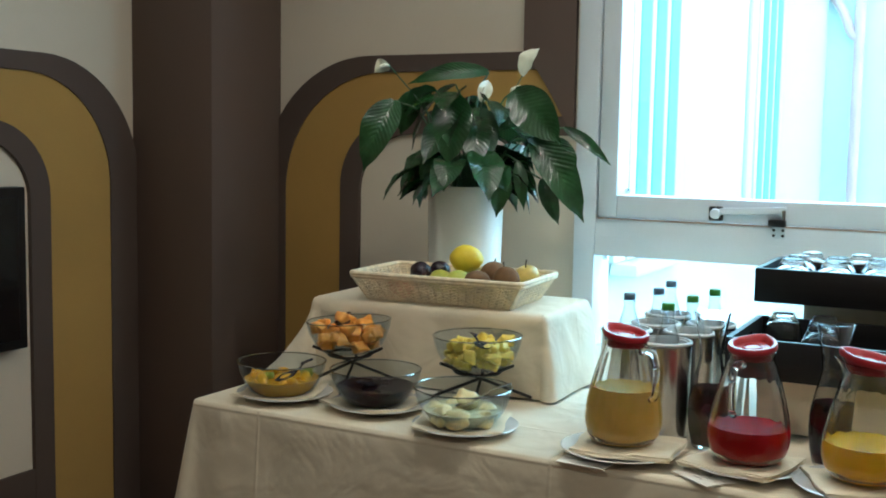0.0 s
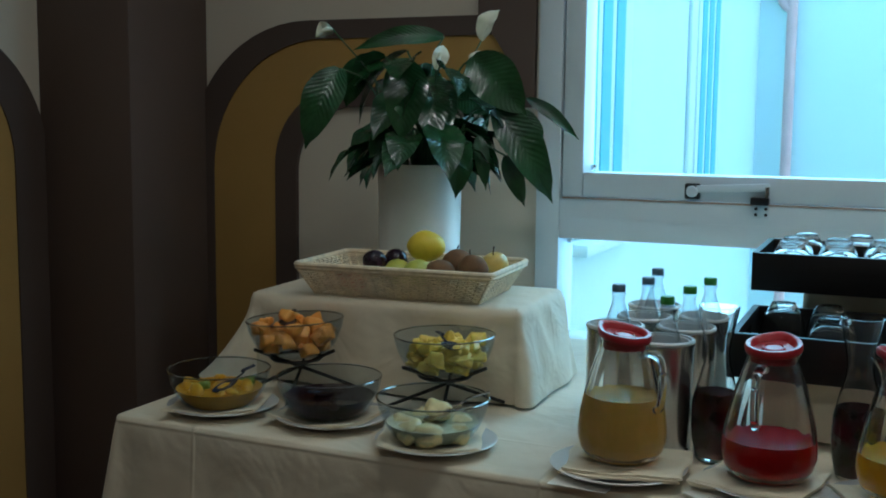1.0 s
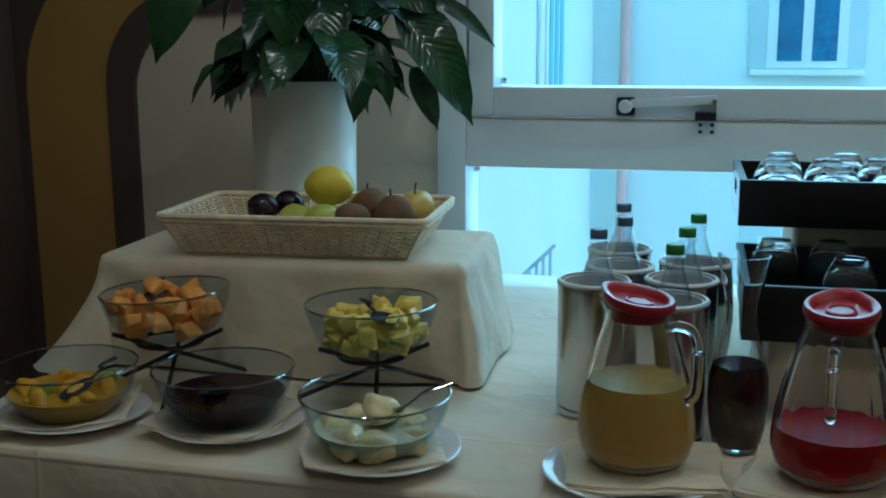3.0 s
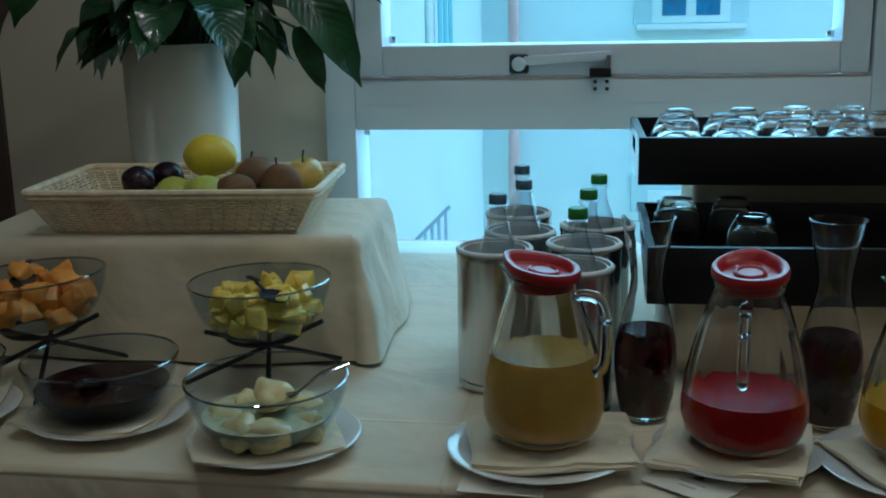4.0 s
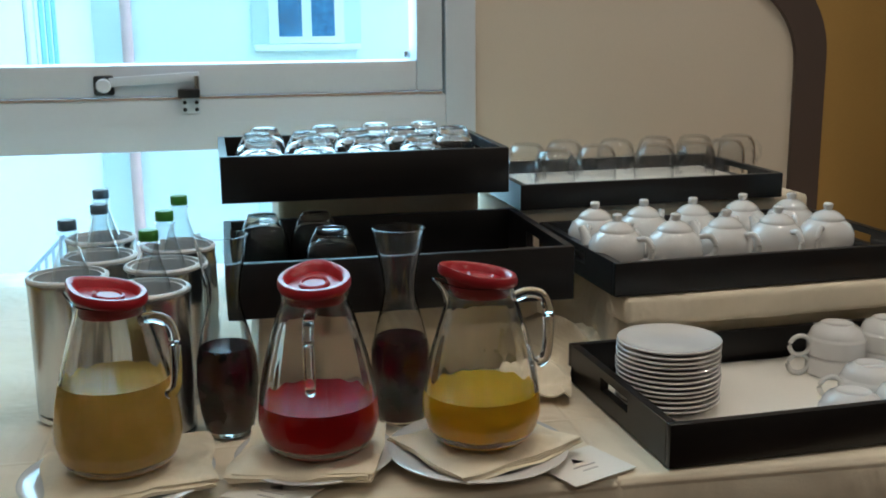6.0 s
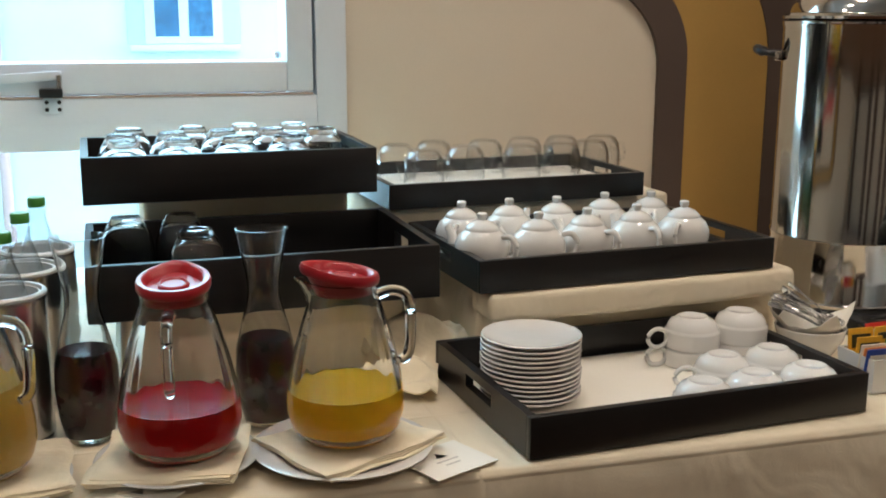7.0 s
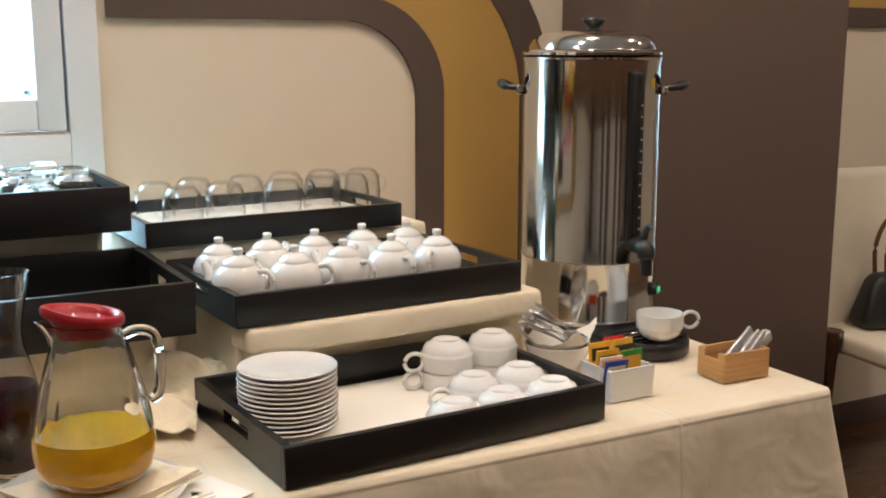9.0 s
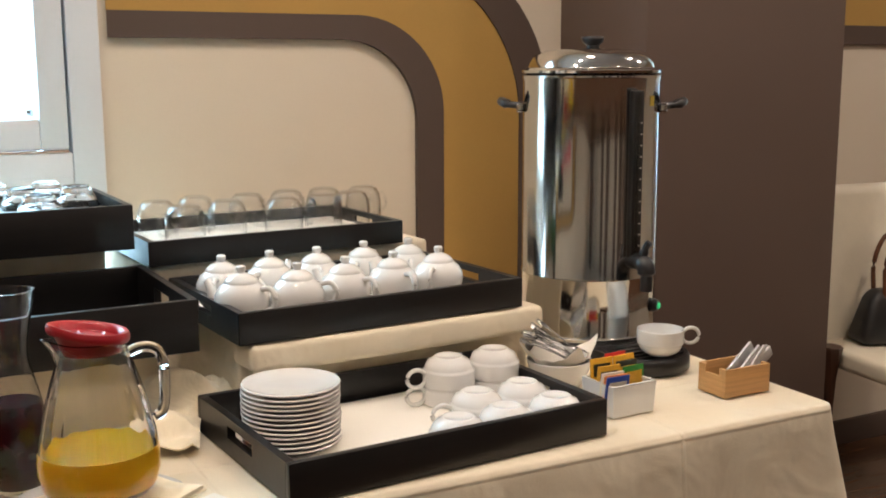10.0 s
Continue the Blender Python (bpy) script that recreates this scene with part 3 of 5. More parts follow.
# ---- wooden trays ----
def slotted_board(x, t, d, h):
    """A short side in one piece, with a hand slot cut through it."""
    c, sl, z0, z1 = d / 2, 0.05, h * 0.45, h * 0.78
    bm = bmesh.new()
    faces = []
    for px in (x, x + t):
        outer = [bm.verts.new((px, y, z)) for y, z in ((t, 0), (d - t, 0), (d - t, h), (t, h))]
        inner = [bm.verts.new((px, y, z)) for y, z in ((c - sl, z0), (c + sl, z0), (c + sl, z1), (c - sl, z1))]
        for k in range(4):
            bm.faces.new((outer[k], outer[(k + 1) % 4], inner[(k + 1) % 4], inner[k]))
        faces.append((outer, inner))
    for p, q in zip(faces[0], faces[1]):
        for k in range(4):
            bm.faces.new((p[k], p[(k + 1) % 4], q[(k + 1) % 4], q[k]))
    return bm


def tray(at, w, d, h, turn, label, lined=True, deep=0.0):
    """Black wooden tray with a hand slot in each short side. The origin is the near left foot."""
    e = thing("serving_tray", at, label, "tray", "black wooden trays", turn)
    t = 0.013
    part("base", box(t, w - t, t, d - t, 0.0, 0.008), TRAYWOOD, e)
    for y in (0.0, d - t):
        part("long_side", box(0, w, y, y + t, 0, h, 0.0015), TRAYWOOD, e)
    for x in (0.0, w - t):
        part("short_side", slotted_board(x, t, d, h), TRAYWOOD, e, smooth=None)
    if lined:
        part("liner", box(t + 0.012, w - t - 0.008, t + 0.004, d - t - 0.012, 0.0085, 0.0105 + deep, min(0.0004 + deep / 3, 0.006)), PAPER, e, "white liner")
    return e


T1 = ((0.250, 0.456, 1.0125), 0.516, 0.33, 0.082, 1.2)
T2 = ((0.256, 0.157, 0.886), 0.541, 0.36, 0.086, 1.0)
TP = ((0.850, 0.124, 0.8965), 0.56, 0.36, 0.054, 3.5)
TG = ((0.797, 0.497, 0.9705), 0.545, 0.33, 0.048, 3.2)
TBT = ((0.810, -0.204, 0.7535), 0.552, 0.372, 0.060, 3.2)
tray(*T1, "black wooden tray of upturned tumblers raised on a riser", False)
tray(*T2, "black wooden tray with a few upturned tumblers", False)
tray(*TP, "black wooden tray lined with paper holding white teapots", True)
tray(*TG, "black wooden tray lined with paper holding glass cups", True, 0.014)
tray(*TBT, "black wooden tray lined with paper holding plates and cups", True)


def on(tray_spec, u, v, dz=0.008):
    """A place on a tray: u along its long side, v across, in metres from its near left foot."""
    (x, y, z), w, d, h, turn = tray_spec
    a = radians(turn)
    return (x + u * math.cos(a) - v * math.sin(a), y + u * math.sin(a) + v * math.cos(a), z + dz)


# ---- plates, napkins ----
def plate(at, r=0.12, label="white porcelain plate under a napkin"):
    pr = [(0, 0.0), (r * 0.55, 0.0), (r * 0.6, 0.003), (r, 0.016), (r + 0.001, 0.0175), (r - 0.002, 0.019), (r * 0.66, 0.007), (r * 0.6, 0.0055), (0, 0.005)]
    return solo("plate", lathe(pr, 48), PORCELAIN, at, label, "plate", "plates under the bowls and jugs", 50)


def napkin(at, w, d, turn, seed, lift=0.0, label="folded ivory cotton napkin on a plate", dish=0.0):
    """A thick folded napkin with rounded edges, a fold step and soft waves."""
    def top(u, v):
        e = min(u, 1 - u, v, 1 - v)
        rim = 0.0095 * (1 - 0.3 * math.exp(-e * 60))
        step = 0.0034 / (1 + math.exp(-(u + 0.25 * v - 0.62) * 90))
        wave = 0.0055 * noise.noise(Vector((u * 2.4 + seed, v * 2.4, 0.3))) + 0.0022 * noise.noise(Vector((u * 7 + seed, v * 8, 0.7)))
        far = max(0.0, math.hypot(u - 0.5, v - 0.5) - 0.50)
        return 0.0015 + rim + step + wave * (1 - math.exp(-e * 20)) + lift * far * 1.2 * (0.4 + noise.noise(Vector((u * 2 + seed, v * 2, 5))))
    e = thing("napkin", at, label, "napkin", "folded napkins", turn)
    for k in range(4):
        level = (k + 1) / 4
        one = sheet(w * (1 - 0.012 * (k % 2)), d * (1 - 0.012 * k), 22, 22, lambda u, v: top(u, v) - 0.0105 * (1 - level), 0.0019)
        for v in one.verts:
            v.co.x += 0.012 * noise.noise(Vector((v.co.x * 12 + seed, v.co.y * 12, 2 + 0.12 * k))) + 0.0022 * ((k * 3 + seed) % 4 - 1.5)
            v.co.y += 0.012 * noise.noise(Vector((v.co.x * 12 + seed, v.co.y * 12, 9 + 0.12 * k))) + 0.0018 * ((k * 5 + seed) % 3 - 1)
            v.co.z = max(v.co.z, 0.0002) * (0.55 if dish else 1) + dish * max(0.0, (math.hypot(v.co.x, v.co.y) - 0.066) / 0.050)
        part("fold", one, NAPKIN, e, smooth=60)
    return e


# ---- glass jugs ----
HEAVY = real_glass("heavy glass")
JUG = [(0.050, 0.000), (0.061, 0.004), (0.0725, 0.019), (0.0778, 0.040), (0.0775, 0.056), (0.0738, 0.086), (0.0660, 0.122), (0.0565, 0.156), (0.0480, 0.183), (0.0428, 0.197), (0.0430, 0.206), (0.0445, 0.212)]


def interp(profile, z):
    for (r0, a), (r1, b) in zip(profile, profile[1:]):
        if a <= z <= b:
            return r0 + (r1 - r0) * (z - a) / (b - a)
    return profile[-1][0]


def jug(at, turn, color_name, color, level, label):
    """Glass jug with fluted sides, a spout at +x, a handle at -x and a red plastic lid."""
    e = thing("glass_jug", at, label, "jug", "juice jugs", turn)
    flute = lambda a, z, i: 1 + (0.008 if i <= len(JUG) else 0.0) * math.cos(16 * a) * max(0, math.sin(math.pi * min(max((z - 0.03) / 0.165, 0), 1)))

    def spout(bm):
        for v in bm.verts:
            if v.co.z > 0.185 and v.co.x > 0:
                k = (v.co.z - 0.185) / 0.027
                s = math.exp(-(math.atan2(v.co.y, v.co.x) / 0.35) ** 2)
                v.co.x += 0.020 * k * s
                v.co.z += 0.006 * k * s
        return bm
    wall = JUG + [(JUG[-1][0] - 0.003, 0.2125)] + [(r - 0.0035, max(z, 0.009)) for r, z in JUG[::-1][1:]] + [(0, 0.009)]
    part("glass", spout(lathe([(0, 0.0)] + wall, 96, flute)), GLASS, e, "clear fluted glass body")
    juice = material(color_name, color, 0.25, vary=0.08, scale=25, grain=200, bump=0.0, sss=0.25, spec=0.06)
    zs = [z for _, z in JUG if 0.012 < z < level]
    lp = [(0, 0.006), (JUG[0][0] - 0.001, 0.006)] + [(interp(JUG, z) - 0.0029, z) for z in zs] + [(interp(JUG, level) - 0.0029, level), (0, level)]
    part("juice", lathe(lp, 48), juice, e, label.split(" with ")[-1], smooth=50)
    h = smooth_line([(-0.042, 0, 0.190), (-0.060, 0, 0.196), (-0.078, 0, 0.192), (-0.0865, 0, 0.176), (-0.088, 0, 0.150), (-0.087, 0, 0.124), (-0.083, 0, 0.106), (-0.073, 0, 0.099)], 6)
    part("handle", tube(h, [0.0072] * (len(h) - 4) + [0.007, 0.007, 0.0065, 0.0055], 12), HEAVY, e, "clear glass handle")
    lid = part("lid", lathe([(0, 0.196), (0.036, 0.196), (0.0375, 0.200), (0.0375, 0.213), (0.0445, 0.214), (0.0465, 0.217), (0.0468, 0.223), (0.0450, 0.2272), (0.0405, 0.2275), (0.0365, 0.2250), (0.0335, 0.2172), (0.0215, 0.2160), (0.0195, 0.2165), (0.0185, 0.2205), (0.0160, 0.2215), (0.0140, 0.2195), (0, 0.2190)], 48), REDPL, e, "red plastic lid with a round centre")
    for v in lid.data.vertices:
        if v.co.z > 0.212:
            v.co.z += 0.0072 * (v.co.x / 0.047) + (0.004 * max(0, v.co.x / 0.047) ** 3)
            if v.co.x > 0.03:
                v.co.x += 0.010 * math.exp(-(v.co.y / 0.02) ** 2)
    return e


jugs = (((0.118, -0.105), 152, "grapefruit juice", (0.74, 0.49, 0.11), 0.114, "glass jug with cloudy pale yellow juice"),
        ((0.368, -0.100), 80, "red juice", (0.50, 0.006, 0.010), 0.067, "glass jug with bright red juice"),
        ((0.582, -0.112), 174, "orange juice", (0.97, 0.54, 0.018), 0.068, "glass jug with bright orange juice"))
for (jx, jy), turn, nm, col, lev, lab in jugs:
    plate((jx - 0.005, jy + (0.012 if nm == "red juice" else 0.0), TZ + 0.003), 0.105 if nm == "red juice" else 0.12)
    jug((jx, jy, TZ + 0.0325), turn, nm, col, lev, lab)
napkin((0.124, -0.103, TZ + 0.0165), 0.205, 0.168, 6, 1, 0.03)
napkin((0.356, -0.094, TZ + 0.0165), 0.178, 0.180, -14, 2, 0.03)
napkin((0.585, -0.105, TZ + 0.0165), 0.20, 0.175, 28, 3, 0.03)


# ---- glass bowls with fruit ----
BOWL = [(0.054, 0.0), (0.064, 0.003), (0.078, 0.014), (0.0905, 0.031), (0.0995, 0.050), (0.1045, 0.066), (0.1070, 0.081)]
FRUITS = {
    "peach": material("yellow peach flesh", (0.85, 0.44, 0.025), 0.3, vary=0.3, scale=30, grain=160, bump=0.2, sss=0.2),
    "melon": material("orange melon flesh", (0.88, 0.38, 0.07), 0.35, vary=0.22, scale=30, grain=160, bump=0.2, sss=0.2),
    "pineapple": material("pineapple flesh", (0.93, 0.66, 0.12), 0.4, vary=0.25, scale=40, grain=220, bump=0.3, sss=0.2),
    "pear": material("pale pear flesh", (0.80, 0.69, 0.36), 0.3, vary=0.2, scale=25, grain=160, bump=0.12, sss=0.2),
    "prune": material("stewed prunes", (0.020, 0.006, 0.006), 0.15, vary=0.4, scale=30, grain=160, bump=0.2),
    "kiwi": material("kiwi flesh", (0.30, 0.38, 0.06), 0.35, vary=0.25, scale=30, grain=160, bump=0.2, sss=0.1),
    "syrup": material("dark syrup", (0.016, 0.004, 0.005), 0.06, vary=0.3, scale=20, grain=60, bump=0.0, spec=0.2),
}


CLOUDY = material("cloudy pear juice", (0.60, 0.58, 0.38), 0.25, vary=0.3, scale=22, grain=90, bump=0.0, sss=0.1, spec=0.2)


def bowl(at, label, tilt=None):
    e = thing("glass_bowl", at, label, "bowl", "glass fruit bowls")
    if tilt:
        e.matrix_world = pose(*at, *tilt)
    pr = [(0, 0.0)] + BOWL + [(0.1074, 0.0825), (0.1045, 0.0825)] + [(r - 0.003, z + 0.002) for r, z in BOWL[::-1][1:]] + [(0, 0.006)]
    part("shell", lathe(pr, 64), TINTED, e, "clear smoky glass shell")
    part("rim", lathe([(0.1053, 0.0820), (0.1080, 0.0816), (0.1086, 0.0834), (0.1068, 0.0848), (0.1051, 0.0836)], 64, close=True), RIMGLASS, e, "dark polished glass rim")
    return e


RIMGLASS = thin_glass("dark glass rim", (0.55, 0.61, 0.66), 0.9, 0.14, 1.8)


def chunk(kind, seed, size):
    rnd = random.Random(seed)
    if kind == "cube":
        ax, ay, az = rnd.uniform(0.6, 0.95), rnd.uniform(0.5, 0.75), rnd.uniform(0.35, 0.58)
        bm = box(-size * ax, size * ax, -size * ay, size * ay, -size * az, size * az, size * 0.24, 3)
        sx, sy, sz = rnd.uniform(-0.5, 0.5), rnd.uniform(-0.5, 0.5), rnd.uniform(-0.45, 0.45)
        for v in bm.verts:
            v.co.x *= 1 + sx * v.co.z / size
            v.co.y *= 1 + sy * v.co.x / size
            v.co.z *= 1 + sz * v.co.x / size
            v.co += Vector([0.30 * size * noise.noise(v.co / size * 1.3 + Vector((seed, k * 7, 0))) for k in range(3)])
    elif kind == "wedge":
        bm = ball(size, (1.25, 0.62, 0.5), 2, 0.12, seed)
    elif kind == "lump":
        bm = ball(size, (1.1, 0.92, 0.8), 3, 0.34, seed)
    else:
        bm = ball(size, (1, 1, 0.92), 3, 0.04, seed)
    for v in bm.verts:
        v.co += Vector([rnd.uniform(-1, 1) * size * 0.03 for _ in range(3)])
    return bm


def fill(name, at, label, category, mats, kind, size, top, seed, turn=(0, 0, 0), mound=0.02, heap=(0, 0)):
    """Pieces of fruit heaped inside a bowl standing at the place."""
    rnd = random.Random(seed)
    e = thing(name, at, label, category)
    e.matrix_world = pose(*at, *turn)
    kinds = (kind, kind, "wedge") * 2 if kind == "ball" else (kind,) * 6
    meshes = [[mesh_of(chunk(kinds[k], seed * 10 + k, size * (1, 0.85, 0.75, 1.12, 0.92, 0.68)[k]), FRUITS[m], 50, "piece") for k in range(6)] for m in mats]
    z, k = 0.010 + size * 0.55, 0
    while z < top + mound:
        wall = interp(BOWL, min(z, 0.080)) - size * (1.25 if kind == "wedge" else 0.95) - 0.003
        reach = wall if z < top else wall * max(0.15, 1 - (z - top) / mound)
        rings = max(1, int(reach / (size * 1.35)) + 1)
        for q in range(rings):
            r = reach * (q + 0.35 * (rings == 1)) / max(1, rings - 1) if rings > 1 else 0.0
            n = max(1, int(2 * math.pi * r / (size * 1.45)))
            for c in range(n):
                a = 2 * math.pi * (c + 0.5 * (k % 2)) / n + rnd.uniform(-0.2, 0.2)
                me = meshes[rnd.choice((0, 0, 0, 0, 1, 1, 1, 2)) % len(meshes)][rnd.randrange(6)]
                k += 1
                part("fruit_piece", me, None, e, at=pose(r * math.cos(a) + (heap[0] if z > top else 0), r * math.sin(a) + (heap[1] if z > top else 0), z + rnd.uniform(-0.15, 0.15) * size, rnd.uniform(-30, 30), rnd.uniform(-30, 30), rnd.uniform(0, 360)))
        z += size * 0.9
    return e


def spoon(at, turn, tilt, mat, label, length=0.17, lean=0.0):
    """Serving spoon: a shallow bowl and a slim handle rising from it."""
    e = thing("serving_spoon", at, label, "spoon", "serving spoons")
    e.matrix_world = pose(*at, lean, -tilt, turn)
    b = ball(0.022, (1.35, 0.9, 0.35), 3)
    for v in b.verts:
        if v.co.z > 0:
            v.co.z *= -0.7
    part("spoon_bowl", b, mat, e)
    part("spoon_handle", tube(smooth_line([(0.026, 0, 0.0), (0.05, 0, 0.006), (length * 0.6, 0, 0.010), (length, 0, 0.008)], 5), [0.0035] * 6 + [0.004] * 5 + [0.006] * 5, 8, flat=0.45), mat, e)
    return e


B1, B2, B3 = (-0.762, -0.070), (-0.507, -0.048), (-0.246, -0.110)
BZ = TZ + 0.0175
AMBER = material("amber fruit juice", (0.60, 0.31, 0.025), 0.2, vary=0.3, scale=22, grain=90, bump=0.0, sss=0.1, spec=0.2)
for (bx, by), lab, tn, sd in ((B1, "clear glass bowl of yellow peach slices on a plate", 20, 21), (B2, "clear glass bowl of dark stewed prunes on a plate", -8, 22), (B3, "clear glass bowl of pale pear pieces on a plate", 18, 23)):
    plate((bx + 0.004, by + 0.008, TZ + 0.003), 0.116)
    napkin((bx - 0.004, by + 0.004, TZ + 0.0085), 0.19, 0.18, tn, sd, 0.02, dish=0.011)
    bowl((bx, by, BZ - (0.006 if sd == 21 else 0)), lab)


def liquid(name, at, level, mat, label):
    e = thing(name, at, label, "juice")
    zs = [(r - 0.0046, z + 0.003) for r, z in BOWL[1:] if z + 0.003 < level]
    part("liquid", lathe([(0, 0.0075), (0.046, 0.0075)] + zs + [(interp(BOWL, level - 0.003) - 0.0046, level), (0, level)], 48), mat, e)
    return e


fill("peach_slices", (*B1, BZ - 0.006), "yellow peach and mango slices in a bowl", "fruit", ("peach", "peach", "kiwi"), "wedge", 0.0235, 0.046, 31, mound=0.014, heap=(0.012, 0.01))
liquid("peach_juice", (*B1, BZ - 0.006), 0.043, AMBER, "amber juice under the peach slices")
pr = thing("stewed_prunes", (*B2, BZ), "dark stewed prunes in syrup in a bowl", "fruit")
part("syrup", lathe([(0, 0.0075), (0.046, 0.0075)] + [(r - 0.0042, z + 0.003) for r, z in BOWL[1:4]] + [(0.0925, 0.044), (0, 0.044)], 48), FRUITS["syrup"], pr, "dark glossy syrup")
pm = mesh_of(chunk("wedge", 77, 0.017), FRUITS["prune"], 50, "prune")
rnd = random.Random(9)
for k in range(16):
    a, r = k * 2.4, 0.058 * math.sqrt((k + 0.5) / 16)
    part("prune", pm, None, pr, at=pose(r * math.cos(a), r * math.sin(a), 0.0375 + rnd.uniform(-0.004, 0.002), rnd.uniform(-30, 30), rnd.uniform(-30, 30), rnd.uniform(0, 360)))
fill("pear_pieces", (*B3, BZ), "pale peeled pear pieces in a bowl", "fruit", ("pear",), "lump", 0.0265, 0.032, 33, mound=0.030, heap=(0.004, 0.014))
liquid("pear_juice", (*B3, BZ), 0.036, CLOUDY, "cloudy pale juice under the pear pieces")
B4, B5 = (-0.669, 0.090, 0.849), (-0.320, 0.112, 0.841)
bowl(B4, "clear glass bowl of orange melon cubes on a wire stand", (0, -3, 0))
bowl(B5, "clear glass bowl of pineapple cubes on a wire stand", (0, -1, 0))
fill("melon_cubes", B4, "orange melon chunks heaped in a bowl", "fruit", ("melon",), "cube", 0.0245, 0.060, 34, (0, -3, 0), 0.034, (-0.022, 0.0))
fill("pineapple_cubes", B5, "yellow pineapple pieces heaped in a bowl", "fruit", ("pineapple",), "cube", 0.0215, 0.056, 35, (0, -1, 0), 0.028, (0.004, 0.012))
DARKSPOON = material("dark serving spoon plastic", (0.03, 0.035, 0.05), 0.25, vary=0.3, scale=20, grain=100, bump=0.0)
spoon((B1[0] + 0.035, B1[1] - 0.03, TZ + 0.068), 60, 20, DARKSPOON, "dark serving spoon in the peach bowl", 0.075)
spoon((B2[0] - 0.01, B2[1] - 0.01, TZ + 0.066), -80, 8, DARKSPOON, "dark serving spoon in the prune bowl", 0.07)
spoon((B3[0] + 0.020, B3[1] - 0.020, TZ + 0.074), 24, 20, STEEL, "steel serving spoon in the pear bowl", 0.105)
spoon((B4[0] - 0.01, B4[1] - 0.02, B4[2] + 0.080), 110, 4, DARKSPOON, "dark serving spoon in the melon bowl", 0.07)
spoon((B5[0] + 0.035, B5[1] - 0.045, B5[2] + 0.072), 140, 6, DARKSPOON, "dark serving spoon in the pineapple bowl", 0.07)


def wire_stand(at, turn, label, h):
    """Folding wire stand: two crossed frames that carry a bowl."""
    e = thing("wire_stand", at, label, "stand", "wire bowl stands", turn)
    for foot, far in ((51, 0.15), (184, 0.125), (285, 0.105)):
        a = radians(foot)
        c, sn = math.cos(a), math.sin(a)
        off = Vector((-sn, c, 0)) * 0.007
        low, high = Vector((far * c, far * sn, 0.005)), Vector((-0.095 * c, -0.095 * sn, h + 0.024))
        part("leg", tube([low + off, high + off], 0.0038, 8), WIRE, e)
    part("ring", lathe([(0.052, h), (0.0555, h + 0.0035), (0.059, h), (0.0555, h - 0.0035)], 32, close=True), WIRE, e)
    return e


wire_stand((B4[0], B4[1], TZ + 0.005), 0, "black crossed wire stand under the melon bowl", B4[2] - TZ - 0.0085)
wire_stand((B5[0], B5[1], TZ + 0.005), 0, "black crossed wire stand under the pineapple bowl", B5[2] - TZ - 0.0085)


# ---- wicker basket with fruit ----
def wicker_basket(at, turn):
    e = thing("wicker_basket", at, "rectangular cream wicker basket on the draped riser", "basket", turn=turn)
    w0, d0, w1, d1, h = 0.40, 0.225, 0.475, 0.285, 0.066
    part("base", box(-w0 / 2, w0 / 2, -d0 / 2, d0 / 2, 0.001, 0.006, 0.002), WICKER, e)

    def ring(s, out=0.0):
        w, d = (w0 + (w1 - w0) * s) / 2 + out, (d0 + (d1 - d0) * s) / 2 + out
        return w, d
    # uprights and woven strands of each side
    for side in range(4):
        bm = bmesh.new()
        long = side % 2 == 0
        n = 40 if long else 24
        rows = 15
        for j in range(rows):
            s = (j + 0.5) / rows
            w, d = ring(s)
            half, off = (w, d) if long else (d, w)
            pts = []
            for k in range(n * 2 + 1):
                u = -half + 2 * half * k / (n * 2)
                wob = 0.0024 * math.cos(math.pi * k / 2 + math.pi * j) if (k % 2 == 0) else 0
                pts.append((u, -off + wob, 0.004 + h * s))
            join(bm, tube(pts, 0.0019, 4, flat=0.95), pose(0, 0, 0, 0, 0, 90 * side))
        part("woven_side", bm, WICKER, e, smooth=70, kind="stuff")
        ups = bmesh.new()
        for k in range(n // 2 + 1):
            f = -1 + 2 * k / (n // 2)
            (wa, da), (wb, db) = ring(0), ring(1)
            ha, oa, hb, ob = (wa, da, wb, db) if long else (da, wa, db, wb)
            join(ups, tube([(f * ha, -oa + 0.0012, 0.003), (f * hb, -ob + 0.0012, h + 0.003)], 0.0024, 5), pose(0, 0, 0, 0, 0, 90 * side))
        part("ribbing", ups, WICKER, e, smooth=70, kind="stuff")
    w, d = ring(1, 0.002)
    pts = [(p.x, p.y, h + 0.006) for p, _, _ in rounded_rect(-w, w, -d, d, 0.02, 5, 0.03)]
    for name, r, dz in (("rim", 0.0062, 0.0), ("rim", 0.0045, -0.008)):
        g = bmesh.new()
        loop = [Vector(p) + Vector((0, 0, dz)) for p in pts]
        join(g, tube(loop + [loop[0], loop[1]], r, 8, cap=False))
        part(name, g, WICKER, e, "thick wrapped wicker rim")
    return e


BK = (-0.508, 0.348, 0.966)
wicker_basket(BK, 4)
LEMON = material("lemon peel", (0.78, 0.60, 0.04), 0.4, vary=0.1, scale=30, grain=260, bump=0.3)
PEAR = material("green pear skin", (0.50, 0.52, 0.08), 0.4, vary=0.2, scale=25, grain=200, bump=0.1)
KIWI = material("brown kiwi skin", (0.16, 0.085, 0.035), 0.8, vary=0.25, scale=30, grain=400, bump=0.5)
PLUM = material("dark plum skin", (0.018, 0.006, 0.012), 0.25, vary=0.4, scale=20, grain=100, bump=0.05)
APPLE = material("yellow apple skin", (0.62, 0.46, 0.12), 0.3, vary=0.25, scale=22, grain=90, bump=0.05)
